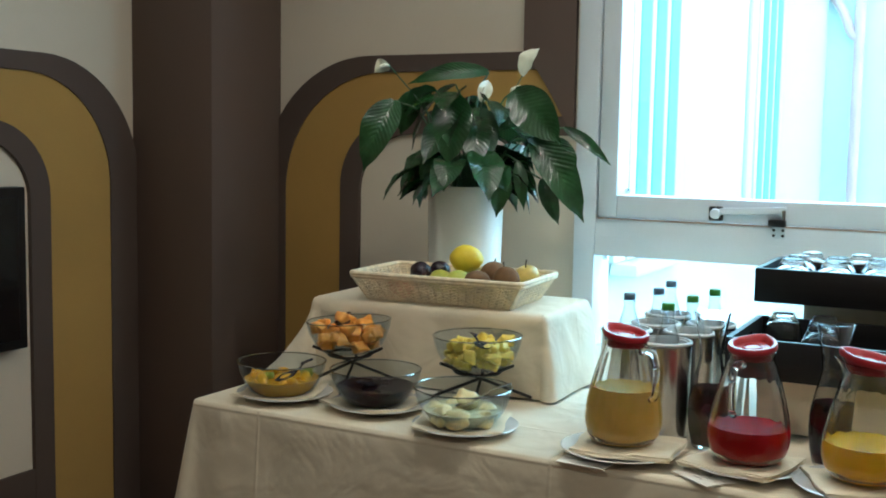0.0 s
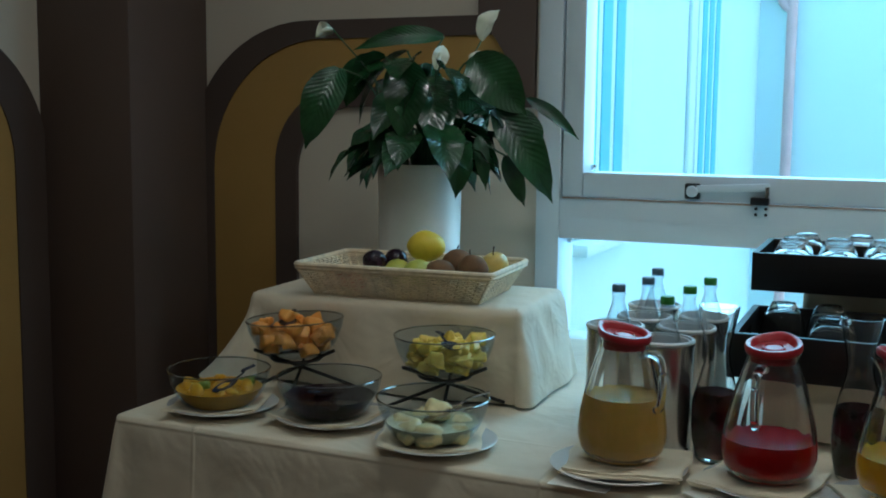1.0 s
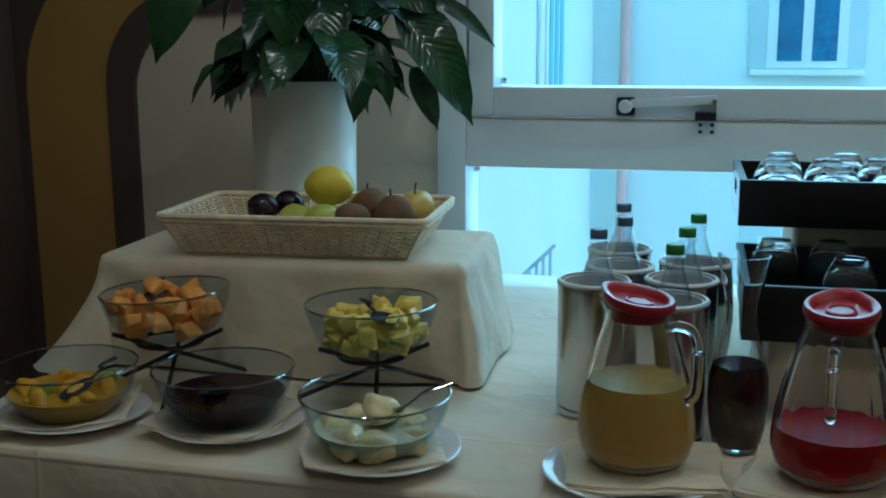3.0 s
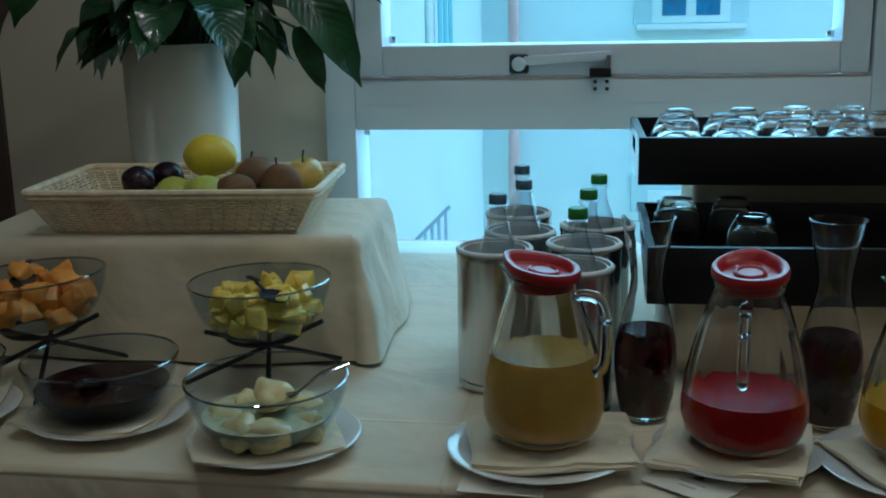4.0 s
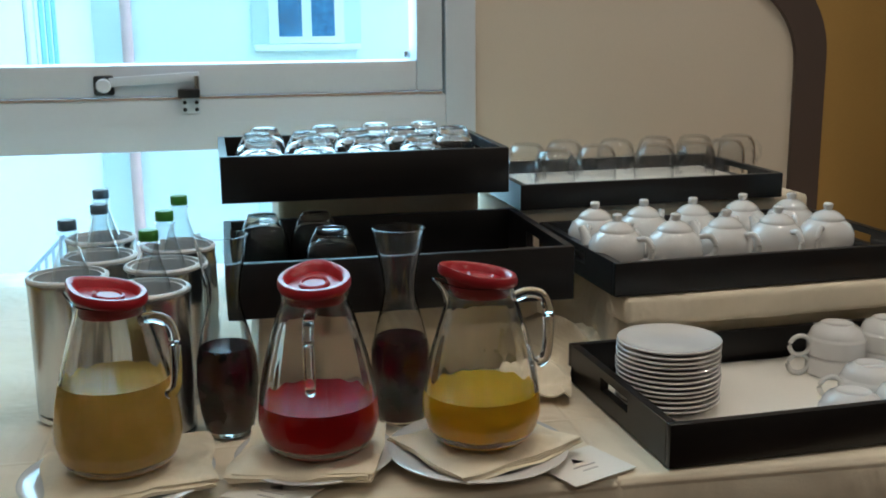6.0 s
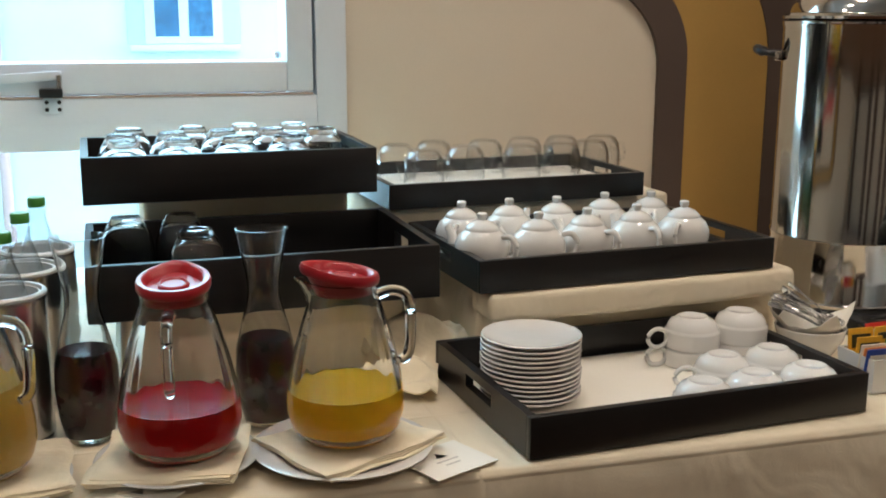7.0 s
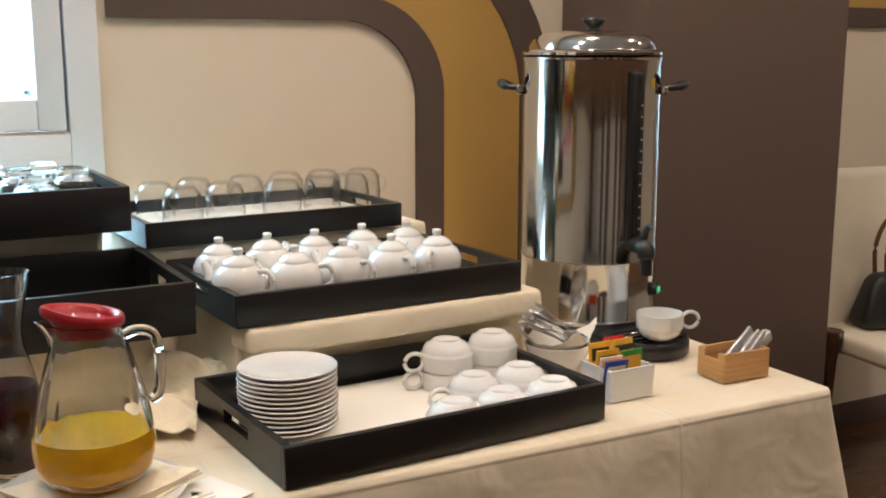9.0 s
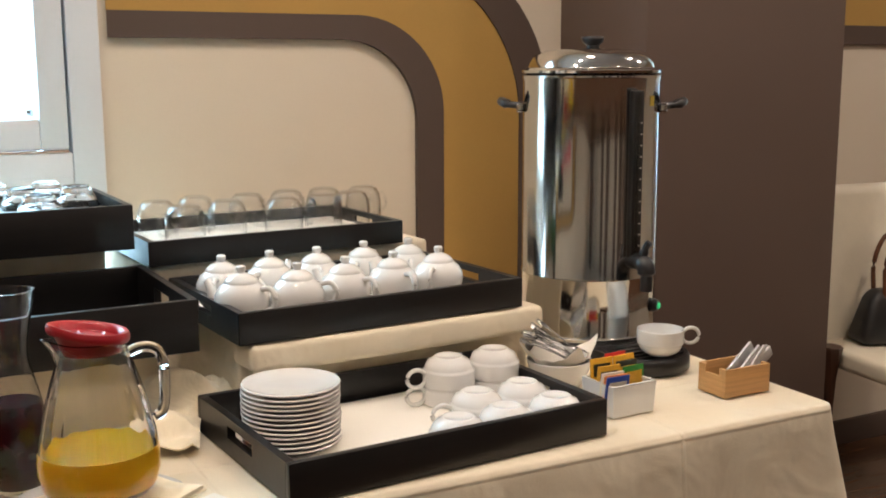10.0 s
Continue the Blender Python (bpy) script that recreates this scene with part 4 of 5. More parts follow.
TOMATO = material("red fruit skin", (0.55, 0.09, 0.03), 0.3, vary=0.2, scale=22, grain=90, bump=0.05)
STALK = material("dry stalk", (0.06, 0.035, 0.02), 0.8, vary=0.3, scale=60, grain=200, bump=0.2)


def fruit(name, at, r, shape, mat, label, seed, stalk=False, turn=0, tip=0):
    e = thing(name, at, label, "fruit", "fruit in the basket")
    e.matrix_world = pose(*at, tip, 0, turn)
    bm = ball(r, shape, 3, 0.05, seed)
    if name in ("apple", "pear_fruit"):
        for v in bm.verts:
            k = math.hypot(v.co.x, v.co.y) / r
            if v.co.z > 0:
                v.co.z -= 0.35 * r * max(0, 1 - k * 2.2) if name == "apple" else 0
            if name == "pear_fruit":
                t = 1 - 0.30 * max(-0.5, v.co.x / r)
                v.co.y, v.co.z = v.co.y * t, v.co.z * t
    if name == "lemon":
        for v in bm.verts:
            v.co.x *= 1 + 0.22 * max(0, abs(v.co.x) / r - 0.9)
    part("flesh", bm, mat, e, smooth=60)
    if stalk:
        part("stalk", tube([(0, 0, r * 0.55), (0.002, 0, r * 0.95), (0.006, 0.002, r * 1.35)], [0.0016, 0.0015, 0.002], 6), STALK, e)
    return e


FRUIT = [("plum", -0.585, 0.300, 1.040, 0.029, (1, 1, 0.95), PLUM, "dark purple plum in the wicker basket", 1), ("plum", -0.556, 0.355, 1.040, 0.028, (1, 1, 0.95), PLUM, "dark purple plum in the wicker basket", 2),
         ("pear_fruit", -0.520, 0.295, 1.022, 0.031, (1.4, 1, 0.9), PEAR, "yellow green pear in the wicker basket", 3), ("pear_fruit", -0.465, 0.275, 1.026, 0.032, (1.4, 1, 0.9), PEAR, "yellow green pear in the wicker basket", 4),
         ("lemon", -0.473, 0.345, 1.078, 0.039, (1.14, 1, 0.94), LEMON, "large yellow lemon on the heap", 5), ("kiwi", -0.408, 0.278, 1.028, 0.030, (1.2, 1, 1), KIWI, "brown furry kiwi in the wicker basket", 6),
         ("kiwi", -0.395, 0.350, 1.042, 0.034, (1.2, 1, 1), KIWI, "brown furry kiwi in the wicker basket", 7), ("kiwi", -0.338, 0.305, 1.036, 0.035, (1.05, 1, 1), KIWI, "brown ripe fruit with a short stalk", 8),
         ("apple", -0.325, 0.405, 1.036, 0.034, (1, 1, 0.92), APPLE, "yellow apple with a dark stalk", 9), ("apple", -0.430, 0.425, 1.030, 0.034, (1, 1, 0.92), APPLE, "yellow apple in the wicker basket", 10),
         ("tomato", -0.655, 0.300, 1.000, 0.028, (1, 1, 0.9), TOMATO, "orange red fruit low in the basket", 11), ("tomato", -0.610, 0.258, 0.996, 0.026, (1, 1, 0.9), TOMATO, "orange red fruit low in the basket", 12),
         ("apple", -0.490, 0.400, 1.005, 0.034, (1, 1, 0.92), APPLE, "yellow apple in the wicker basket", 14)]
for nm, fx, fy, fz, fr, sh, mt, lab, sd in FRUIT:
    fruit(nm, (fx, fy, fz), fr, sh, mt, lab, sd, nm == "apple" or "stalk" in lab, sd * 37, 12 if nm != "lemon" else 0)

# ---- plant in a tall white vase ----
VASE = material("white glazed vase", (0.80, 0.80, 0.78), 0.3, vary=0.04, scale=6, grain=60, bump=0.03)
SOIL = material("potting soil", (0.03, 0.02, 0.014), 0.95, vary=0.4, scale=40, grain=200, bump=0.6)
VX, VY, VZ = -0.648, 0.680, 1.252
vz = thing("vase", (VX, VY, TZ + 0.004), "tall white glazed cylinder vase behind the basket", "vase")
hh = VZ - TZ
part("body", lathe([(0, 0), (0.098, 0), (0.103, 0.004), (0.112, hh - 0.02), (0.114, hh - 0.004), (0.112, hh), (0.107, hh - 0.003), (0.104, hh - 0.06), (0, hh - 0.06)], 56), VASE, vz)
part("soil", lathe([(0, hh - 0.035), (0.05, hh - 0.034), (0.104, hh - 0.042), (0.1035, hh - 0.055), (0, hh - 0.055)], 40), SOIL, vz, "dark soil")


def leaf_material():
    m = material("glossy spathe leaf", (0.021, 0.066, 0.021), 0.22, vary=0.45, scale=10, grain=60, bump=0.06, coat=0.3)
    n, l = m.node_tree.nodes, m.node_tree.links
    co, wv, bp = n.new("ShaderNodeUVMap"), n.new("ShaderNodeTexWave"), n.new("ShaderNodeBump")
    wv.inputs["Scale"].default_value, wv.inputs["Distortion"].default_value = 2.1, 0.9
    l.new(co.outputs[0], wv.inputs["Vector"])
    bp.inputs["Strength"].default_value, bp.inputs["Distance"].default_value = 0.32, 0.0022
    l.new(wv.outputs["Fac"], bp.inputs["Height"])
    l.new(bp.outputs[0], n["Principled BSDF"].inputs["Normal"])
    return m


LEAF = leaf_material()
STEM = material("green leaf stem", (0.035, 0.085, 0.025), 0.4, vary=0.2, scale=20, grain=80, bump=0.05)
SPATHE = material("white spathe", (0.78, 0.80, 0.66), 0.5, vary=0.08, scale=20, grain=90, bump=0.08, sss=0.1)


def leaf(base, tip, width, lift, roll, nl=12, nw=6, facing=None):
    """A pointed blade with a fold along the midrib, hanging from base to tip."""
    bm = bmesh.new()
    uv = bm.loops.layers.uv.new("UVMap")
    a, b = Vector(base), Vector(tip)
    d = b - a
    length = d.length
    side = d.cross(facing or Vector((0, 0, 1)))
    side = (side if side.length > 0.02 else Vector((1, 0, 0))).normalized()
    side = Matrix.Rotation(roll, 3, d.normalized()) @ side
    nrm = side.cross(d).normalized()
    grid = []
    for i in range(nl + 1):
        t = i / nl
        wdt = width * (math.sin(math.pi * min(1, t * 0.96 + 0.035) ** 0.78)) ** 0.85 * (1 if t < 0.85 else (1 - t) / 0.15 * 0.8 + 0.2)
        if i == nl:
            wdt = 0.001
        c = a + d * t + nrm * (lift * length * math.sin(math.pi * t)) + Vector((0, 0, lift * 0.35 * length * math.sin(math.pi * t)))
        row = []
        for j in range(nw + 1):
            s = j / nw * 2 - 1
            row.append(bm.verts.new(c + side * s * wdt / 2 + nrm * (0.16 * abs(s) * wdt + 0.012 * wdt * math.sin(t * 16) * abs(s) * 4)))
        grid.append(row)
    for i in range(nl):
        for j in range(nw):
            f = bm.faces.new((grid[i][j], grid[i + 1][j], grid[i + 1][j + 1], grid[i][j + 1]))
            for lp, (p, q) in zip(f.loops, ((i, j), (i + 1, j), (i + 1, j + 1), (i, j + 1))):
                s = abs(q / nw * 2 - 1)
                lp[uv].uv = (p / nl * 2.2 - s * 0.45, s * 0.1)
    back = bm.faces[:]
    geom = bmesh.ops.duplicate(bm, geom=back)["geom"]
    vs = [g for g in geom if isinstance(g, bmesh.types.BMVert)]
    for v in vs:
        v.co -= nrm * 0.0009
    bmesh.ops.reverse_faces(bm, faces=[g for g in geom if isinstance(g, bmesh.types.BMFace)])
    return bm


plant = thing("peace_lily", (VX, VY, VZ - 0.03), "peace lily with glossy dark green leaves and white flowers", "plant")
RIGHT, DEEP = Vector((0.90, 0.43, 0)), Vector((-0.43, 0.90, 0))
# blades: base (right, up, deep), tip (right, up, deep), width, in centimetres from the vase mouth
BLADES = [
    (-4, 27, -12, -5, 6, -16, 11), (-21, 25, -4, -30, 4, -6, 10), (-16, 28, 2, -20, 15, 4, 7), (13, 28, -8, 27, 13, -12, 12),
    (19, 15, -10, 34, -9, -13, 10), (25, 15, -4, 30, -1, -6, 8), (29, 18, 6, 43, 7, 4, 3.5), (10, 6, -11, 9, -8, -13, 6.5),
    (15, 8, -8, 17, -6, -10, 4), (22, 3, -10, 27, -10, -11, 5), (-9, 10, -10, -13, 2, -12, 5), (6, 34, 4, -18, 30, 2, 5),
    (2, 20, -6, 2, 6, -9, 8), (8, 22, 2, 20, 14, 6, 9),
]
STEMS = []
for br, bu, bd, tr, tu, td, w in BLADES:
    base = RIGHT * br / 100 + DEEP * bd / 100 + Vector((0, 0, bu / 100 + 0.03))
    tip = RIGHT * tr / 100 + DEEP * td / 100 + Vector((0, 0, tu / 100 + 0.03))
    STEMS.append((base, tip, w / 100 * 1.04))
rnd = random.Random(42)
for k in range(48):
    a = rnd.uniform(0, 2 * math.pi)
    r0, up = rnd.uniform(0.03, 0.15), rnd.uniform(0.03, 0.30)
    if k < 12:
        r0, up = rnd.uniform(0.05, 0.10), rnd.uniform(0.02, 0.12)
    base = Vector((r0 * math.cos(a), r0 * math.sin(a), up + 0.03))
    ln = rnd.uniform(0.13, 0.22)
    tip = base + Vector((ln * 0.75 * math.cos(a + rnd.uniform(-0.4, 0.4)), ln * 0.75 * math.sin(a), -ln * rnd.uniform(0.35, 1.0)))
    front = -(tip.x * DEEP.x + tip.y * DEEP.y)
    tip.z = max(tip.z, rnd.uniform(-0.012, 0.012) if front > 0.02 else -0.05)
    STEMS.append((base, tip, rnd.uniform(0.06, 0.105)))
for k, (base, tip, w) in enumerate(STEMS):
    part("leaf", leaf(base, tip, w, rnd.uniform(0.05, 0.14), rnd.uniform(-0.5, 0.5) * (0.7 if k < len(BLADES) else 1), facing=-DEEP if k < len(BLADES) else None), LEAF, plant, smooth=80)
    root = Vector((base.x * 0.25 + rnd.uniform(-0.03, 0.03), base.y * 0.25 + rnd.uniform(-0.03, 0.03), -0.005))
    mid = root.lerp(base, 0.55) + Vector((0, 0, 0.05 + 0.1 * max(base.z, 0)))
    part("stem", tube(smooth_line([root, mid, base], 6), 0.0028, 6), STEM, plant)
for br, bu, bd, sz, tn in ((-23, 37, -4, 0.085, 200), (16, 35, 2, 0.10, 40), (4, 27, -3, 0.08, 80), (13, 27, -6, 0.06, 30)):
    base = RIGHT * br / 100 + DEEP * bd / 100 + Vector((0, 0, bu / 100 + 0.01))
    a = radians(tn)
    tip = base + Vector((0.55 * sz * math.cos(a), 0.35 * sz * math.sin(a), sz * (0.8 if br > -20 else -0.25)))
    fl = part("flower", leaf(base, tip, sz * 0.55, 0.16, 0.9), SPATHE, plant, "white spathe flower", smooth=80)
    part("spadix", tube([base, base.lerp(tip, 0.3) + Vector((0.006, -0.012, 0.006)), base.lerp(tip, 0.55) + Vector((0.006, -0.016, 0.006))], [0.003, 0.006, 0.004], 8), SPATHE, fl)
    root = Vector((0.02, 0.01, 0))
    part("flower_stem", tube(smooth_line([root, root.lerp(base, 0.5) + Vector((0, 0, 0.04)), base], 6), 0.0022, 6), STEM, plant)


# ---- bottle coolers and bottles ----
def cooler(at):
    e = thing("bottle_cooler", at, "double walled polished steel bottle cooler", "bottle cooler", "bottle coolers")
    h, r = 0.213, 0.0565
    part("shell", lathe([(0, 0), (r - 0.003, 0), (r, 0.003), (r, 0.012), (r - 0.001, 0.014), (r, 0.016), (r, h - 0.012), (r + 0.001, h - 0.008), (r + 0.0005, h - 0.004), (r - 0.002, h - 0.002), (r - 0.006, h - 0.002), (r - 0.006, 0.010), (0, 0.010)], 48), BRUSHED, e, "polished steel shell")
    part("liner", lathe([(r - 0.0065, h - 0.001), (r - 0.0095, h - 0.001), (r - 0.0105, 0.0130), (0, 0.0130), (0, 0.0105), (r - 0.0065, 0.0105)], 48), RIMGREY, e, "pale grey plastic liner")
    part("rim", lathe([(r - 0.005, h - 0.002), (r + 0.0015, h - 0.003), (r + 0.002, h), (r - 0.001, h + 0.003), (r - 0.0045, h + 0.003)], 48, close=True), RIMGREY, e, "pale grey plastic rim")
    return e


RIMGREY = material("pale grey plastic", (0.62, 0.62, 0.60), 0.4, vary=0.05, scale=10, grain=80, bump=0.02)
BLUECAP = material("grey blue cap", (0.10, 0.17, 0.24), 0.4, vary=0.1, scale=20, grain=80, bump=0.03)
GREENCAP = material("green cap", (0.06, 0.26, 0.04), 0.4, vary=0.1, scale=20, grain=80, bump=0.03)


def bottle(at, cap, label):
    e = thing("water_bottle", at, label, "bottle", "water bottles")
    pr = [(0, 0), (0.030, 0.0), (0.034, 0.006), (0.034, 0.165), (0.031, 0.185), (0.024, 0.212), (0.016, 0.236), (0.0125, 0.250), (0.0125, 0.262), (0.0155, 0.263), (0.0155, 0.266), (0.0120, 0.267), (0.0120, 0.279)]
    part("filled_bottle", lathe(pr + [(0, 0.279)], 40), PET, e, "clear plastic bottle full of water")
    teeth = lambda a, z, i: 1 + 0.02 * math.cos(24 * a)
    part("cap", lathe([(0, 0.283), (0.0115, 0.283), (0.0132, 0.281), (0.0132, 0.269), (0.0125, 0.268), (0, 0.268)], 48, teeth), cap, e, "ribbed screw cap")
    return e


COOL = [((0.030, 0.165), BLUECAP), ((0.060, 0.290), BLUECAP), ((0.046, 0.440), BLUECAP), ((0.150, 0.062), GREENCAP), ((0.163, 0.207), GREENCAP), ((0.178, 0.346), GREENCAP)]
for (cx, cy), cap in COOL:
    cooler((cx, cy, TZ + 0.003))
    bottle((cx + 0.006, cy - 0.004, TZ + 0.0165), cap, "clear water bottle with a grey blue cap in a cooler" if cap is BLUECAP else "clear water bottle with a green cap in a cooler")


# ---- carafes ----
CARAFE = [(0.030, 0.0), (0.0335, 0.004), (0.040, 0.035), (0.0435, 0.075), (0.042, 0.110), (0.033, 0.150), (0.0245, 0.180), (0.0225, 0.200), (0.0245, 0.220), (0.0315, 0.255), (0.0375, 0.286)]
WINEJ = material("dark red cordial", (0.036, 0.003, 0.008), 0.10, vary=0.3, scale=20, grain=60, bump=0.0)


def carafe(at, label):
    e = thing("glass_carafe", at, label, "carafe", "glass carafes")
    pr = [(0, 0)] + CARAFE + [(0.0355, 0.2865)] + [(r - 0.002, max(z, 0.009)) for r, z in CARAFE[::-1][1:]] + [(0, 0.009)]
    part("glass", lathe(pr, 48), GLASS, e, "clear waisted glass body")
    part("drink", lathe([(0, 0.0075), (0.0322, 0.0075)] + [(r - 0.0014, z) for r, z in CARAFE[2:5]] + [(0.0368, 0.128), (0, 0.128)], 40), WINEJ, e, "dark red drink")
    return e


carafe((0.252, 0.052, TZ + 0.003), "waisted glass carafe half full of dark red drink")
carafe((0.498, 0.045, TZ + 0.003), "waisted glass carafe half full of dark red drink")


# ---- upturned tumblers ----
def tumbler(at, h, label, group):
    """Upturned: the wide rim below, the base above."""
    e = thing("tumbler", at, label, "glass", group)
    k = h / 0.095
    out = [(0.0440, 0.0), (0.0460, 0.004 * k), (0.0465, 0.034 * k), (0.0440, 0.054 * k), (0.0375, 0.072 * k), (0.0310, 0.084 * k), (0.0275, 0.091 * k), (0.0255, 0.095 * k)]
    pr = out + [(0.020, 0.0930 * k), (0, 0.0920 * k), (0, 0.082 * k), (0.024, 0.081 * k)] + [(0.0350, 0.0700 * k), (0.0418, 0.0530 * k), (0.0445, 0.034 * k), (0.0440, 0.004 * k)]
    part("glass", lathe(pr, 40, close=True), GLASS, e, "thick clear glass")
    part("base_ring", lathe([(0.0215, 0.0945 * k), (0.0255, 0.0945 * k), (0.0250, 0.0965 * k), (0.0220, 0.0965 * k)], 32, close=True), GLASS, e, "thick glass foot ring")
    return e


base = tumbler((0.319, 0.640, T1[0][2] + 0.0085), 0.092, "upturned clear glass tumbler on a black tray", "upturned tumblers")
for gx, gy in ((0.412, 0.650), (0.508, 0.672), (0.604, 0.680), (0.702, 0.668), (0.322, 0.538), (0.420, 0.545), (0.522, 0.560), (0.618, 0.560), (0.335, 0.735), (0.455, 0.745), (0.560, 0.770), (0.660, 0.770)):
    copy_thing(base, pose(gx, gy, T1[0][2] + 0.0085, 0, 0, rnd.uniform(0, 90)))
for gx, gy in ((0.318, 0.475), (0.412, 0.478), (0.428, 0.330)):
    copy_thing(base, pose(gx, gy, T2[0][2] + 0.0085, 0, 0, rnd.uniform(0, 90)))


# ---- upturned glass cups ----
CLEARCUP = thin_glass("clear cup glass", (0.985, 0.988, 0.988), 0.9, 0.035, 3.0)


def glass_cup(at, turn):
    e = thing("glass_cup", at, "upturned clear glass tea cup with a loop handle", "cup", "upturned glass cups", turn)
    out = [(0.0400, 0.0), (0.0412, 0.003), (0.0415, 0.030), (0.039, 0.052), (0.032, 0.066), (0.024, 0.071)]
    pr = out + [(0.020, 0.0705), (0, 0.0700), (0, 0.0680), (0.022, 0.0685), (0.0312, 0.0640), (0.0378, 0.0505), (0.0401, 0.030), (0.0400, 0.003)]
    part("glass", lathe(pr, 40, close=True), CLEARCUP, e, "thin clear glass")
    h = smooth_line([(0.0405, 0, 0.012), (0.055, 0, 0.012), (0.064, 0, 0.024), (0.062, 0, 0.042), (0.052, 0, 0.052), (0.039, 0, 0.050)], 5)
    part("handle", tube(h, 0.0032, 8), CLEARCUP, e, "clear glass handle")
    return e


base = glass_cup((0.872, 0.735, TG[0][2] + 0.0255), 200)
k = 0
for gx, gy in ((0.965, 0.775), (1.005, 0.680), (1.078, 0.768), (1.178, 0.790), (1.125, 0.665), (1.270, 0.795), (1.222, 0.680), (1.300, 0.705), (0.905, 0.640), (1.362, 0.780)):
    k += 1
    copy_thing(base, pose(gx, gy, TG[0][2] + 0.0255, 0, 0, (200, 190, 20, 340, 170, 30, 210, 330, 200, 10)[k - 1]))


# ---- teapots ----
def teapot(at, turn):
    e = thing("teapot", at, "small round white porcelain teapot with a lid", "teapot", "white teapots", turn)
    part("body", lathe([(0, 0), (0.027, 0), (0.030, 0.003), (0.041, 0.018), (0.0465, 0.036), (0.046, 0.050), (0.039, 0.064), (0.030, 0.071), (0.027, 0.073), (0.026, 0.071), (0, 0.070)], 44), PORCELAIN, e)
    lid = part("lid", lathe([(0, 0.0695), (0.0290, 0.0700), (0.0292, 0.0740), (0.026, 0.0785), (0.018, 0.0845), (0.009, 0.0880), (0, 0.0885)], 40), PORCELAIN, e)
    part("knob", lathe([(0, 0.087), (0.0070, 0.0875), (0.0068, 0.090), (0.0085, 0.093), (0.0086, 0.0985), (0.006, 0.101), (0, 0.1015)], 24), PORCELAIN, lid)
    s = smooth_line([(0.036, 0, 0.030), (0.055, 0, 0.040), (0.061, 0, 0.056), (0.069, 0, 0.071)], 5)
    part("spout", tube(s, [0.013 - 0.007 * i / (len(s) - 1) for i in range(len(s))], 12), PORCELAIN, e)
    h = smooth_line([(-0.039, 0, 0.062), (-0.056, 0, 0.064), (-0.066, 0, 0.050), (-0.062, 0, 0.032), (-0.043, 0, 0.024)], 5)
    part("handle", tube(h, 0.0048, 10), PORCELAIN, e)
    return e


POTS = [(0.910, 0.348, 60), (0.908, 0.228, 130), (1.002, 0.352, 40), (1.003, 0.212, 155), (1.094, 0.350, 75), (1.099, 0.226, 120), (1.198, 0.368, 50), (1.198, 0.236, 100), (1.290, 0.360, 70), (1.296, 0.244, 48)]
zp = TP[0][2] + 0.0115
base = teapot((POTS[0][0] - 0.018, POTS[0][1] + 0.004, zp), POTS[0][2])
for px, py, pt in POTS[1:]:
    copy_thing(base, pose(px - 0.018, py + 0.004, zp, 0, 0, pt))

# ---- plates stack and white cups ----
zt = TBT[0][2] + 0.0115
SAUCER = mesh_of(lathe([(0, 0.0), (0.040, 0.0), (0.042, 0.002), (0.059, 0.0055), (0.0752, 0.0120), (0.0762, 0.0135), (0.0750, 0.0150), (0.059, 0.009), (0.043, 0.006), (0, 0.0055)], 52), PORCELAIN, 50, "saucer")
for k in range(13):
    s = new("saucer", SAUCER)
    s.matrix_world = pose(0.888 + rnd.uniform(-0.0012, 0.0012), -0.004 + rnd.uniform(-0.0012, 0.0012), zt + 0.0072 * k, 0, 0, 20 * k)
    tagged(s, "white porcelain saucer in a stack on a tray", "saucer", "stacked saucers")


def cup(at, turn, upside, label):
    """White porcelain cup with a ring handle."""
    e = thing("cup", at, label, "cup", "white cups", turn)
    if upside:
        e.matrix_world = pose(at[0], at[1], at[2] + 0.0508, 180, 0, turn)
    pr = [(0, 0.0022), (0.0185, 0.0022), (0.0205, 0.0), (0.0235, 0.0), (0.0255, 0.0025), (0.0325, 0.0060), (0.0372, 0.0120), (0.0398, 0.0185), (0.0402, 0.0212), (0.0425, 0.0228), (0.0430, 0.0250), (0.0430, 0.0500), (0.0420, 0.0506), (0.0404, 0.0498), (0.0402, 0.030), (0.0375, 0.021), (0.034, 0.013), (0.028, 0.008), (0.0, 0.006)]
    pr = [(r * 1.06, z) for r, z in pr]
    part("body", lathe(pr, 48), PORCELAIN, e, smooth=50)
    n = 20
    ring = [(0.0440 + 0.0175 + 0.0175 * math.cos(math.pi + 2 * math.pi * i / n), 0, 0.034 + 0.0155 * math.sin(2 * math.pi * i / n)) for i in range(n + 1)]
    part("handle", tube(ring, 0.0038, 10), PORCELAIN, e, "ring handle")
    return e


up = "upturned white porcelain cup on a paper lined tray"
for cx, cy, tn in ((1.198, -0.036, 175), (1.293, -0.026, 20), (1.106, -0.139, 195), (1.199, -0.127, 80), (1.297, -0.119, 30)):
    cup((cx, cy, zt), tn, True, up)
for cx, cy, tn in ((1.206, 0.076, 176), (1.302, 0.084, 60)):
    cup((cx, cy, zt), tn, True, "upturned white porcelain cup under another cup")
    cup((cx, cy, zt + 0.031), tn + 2, True, "upturned white porcelain cup nested on another cup")

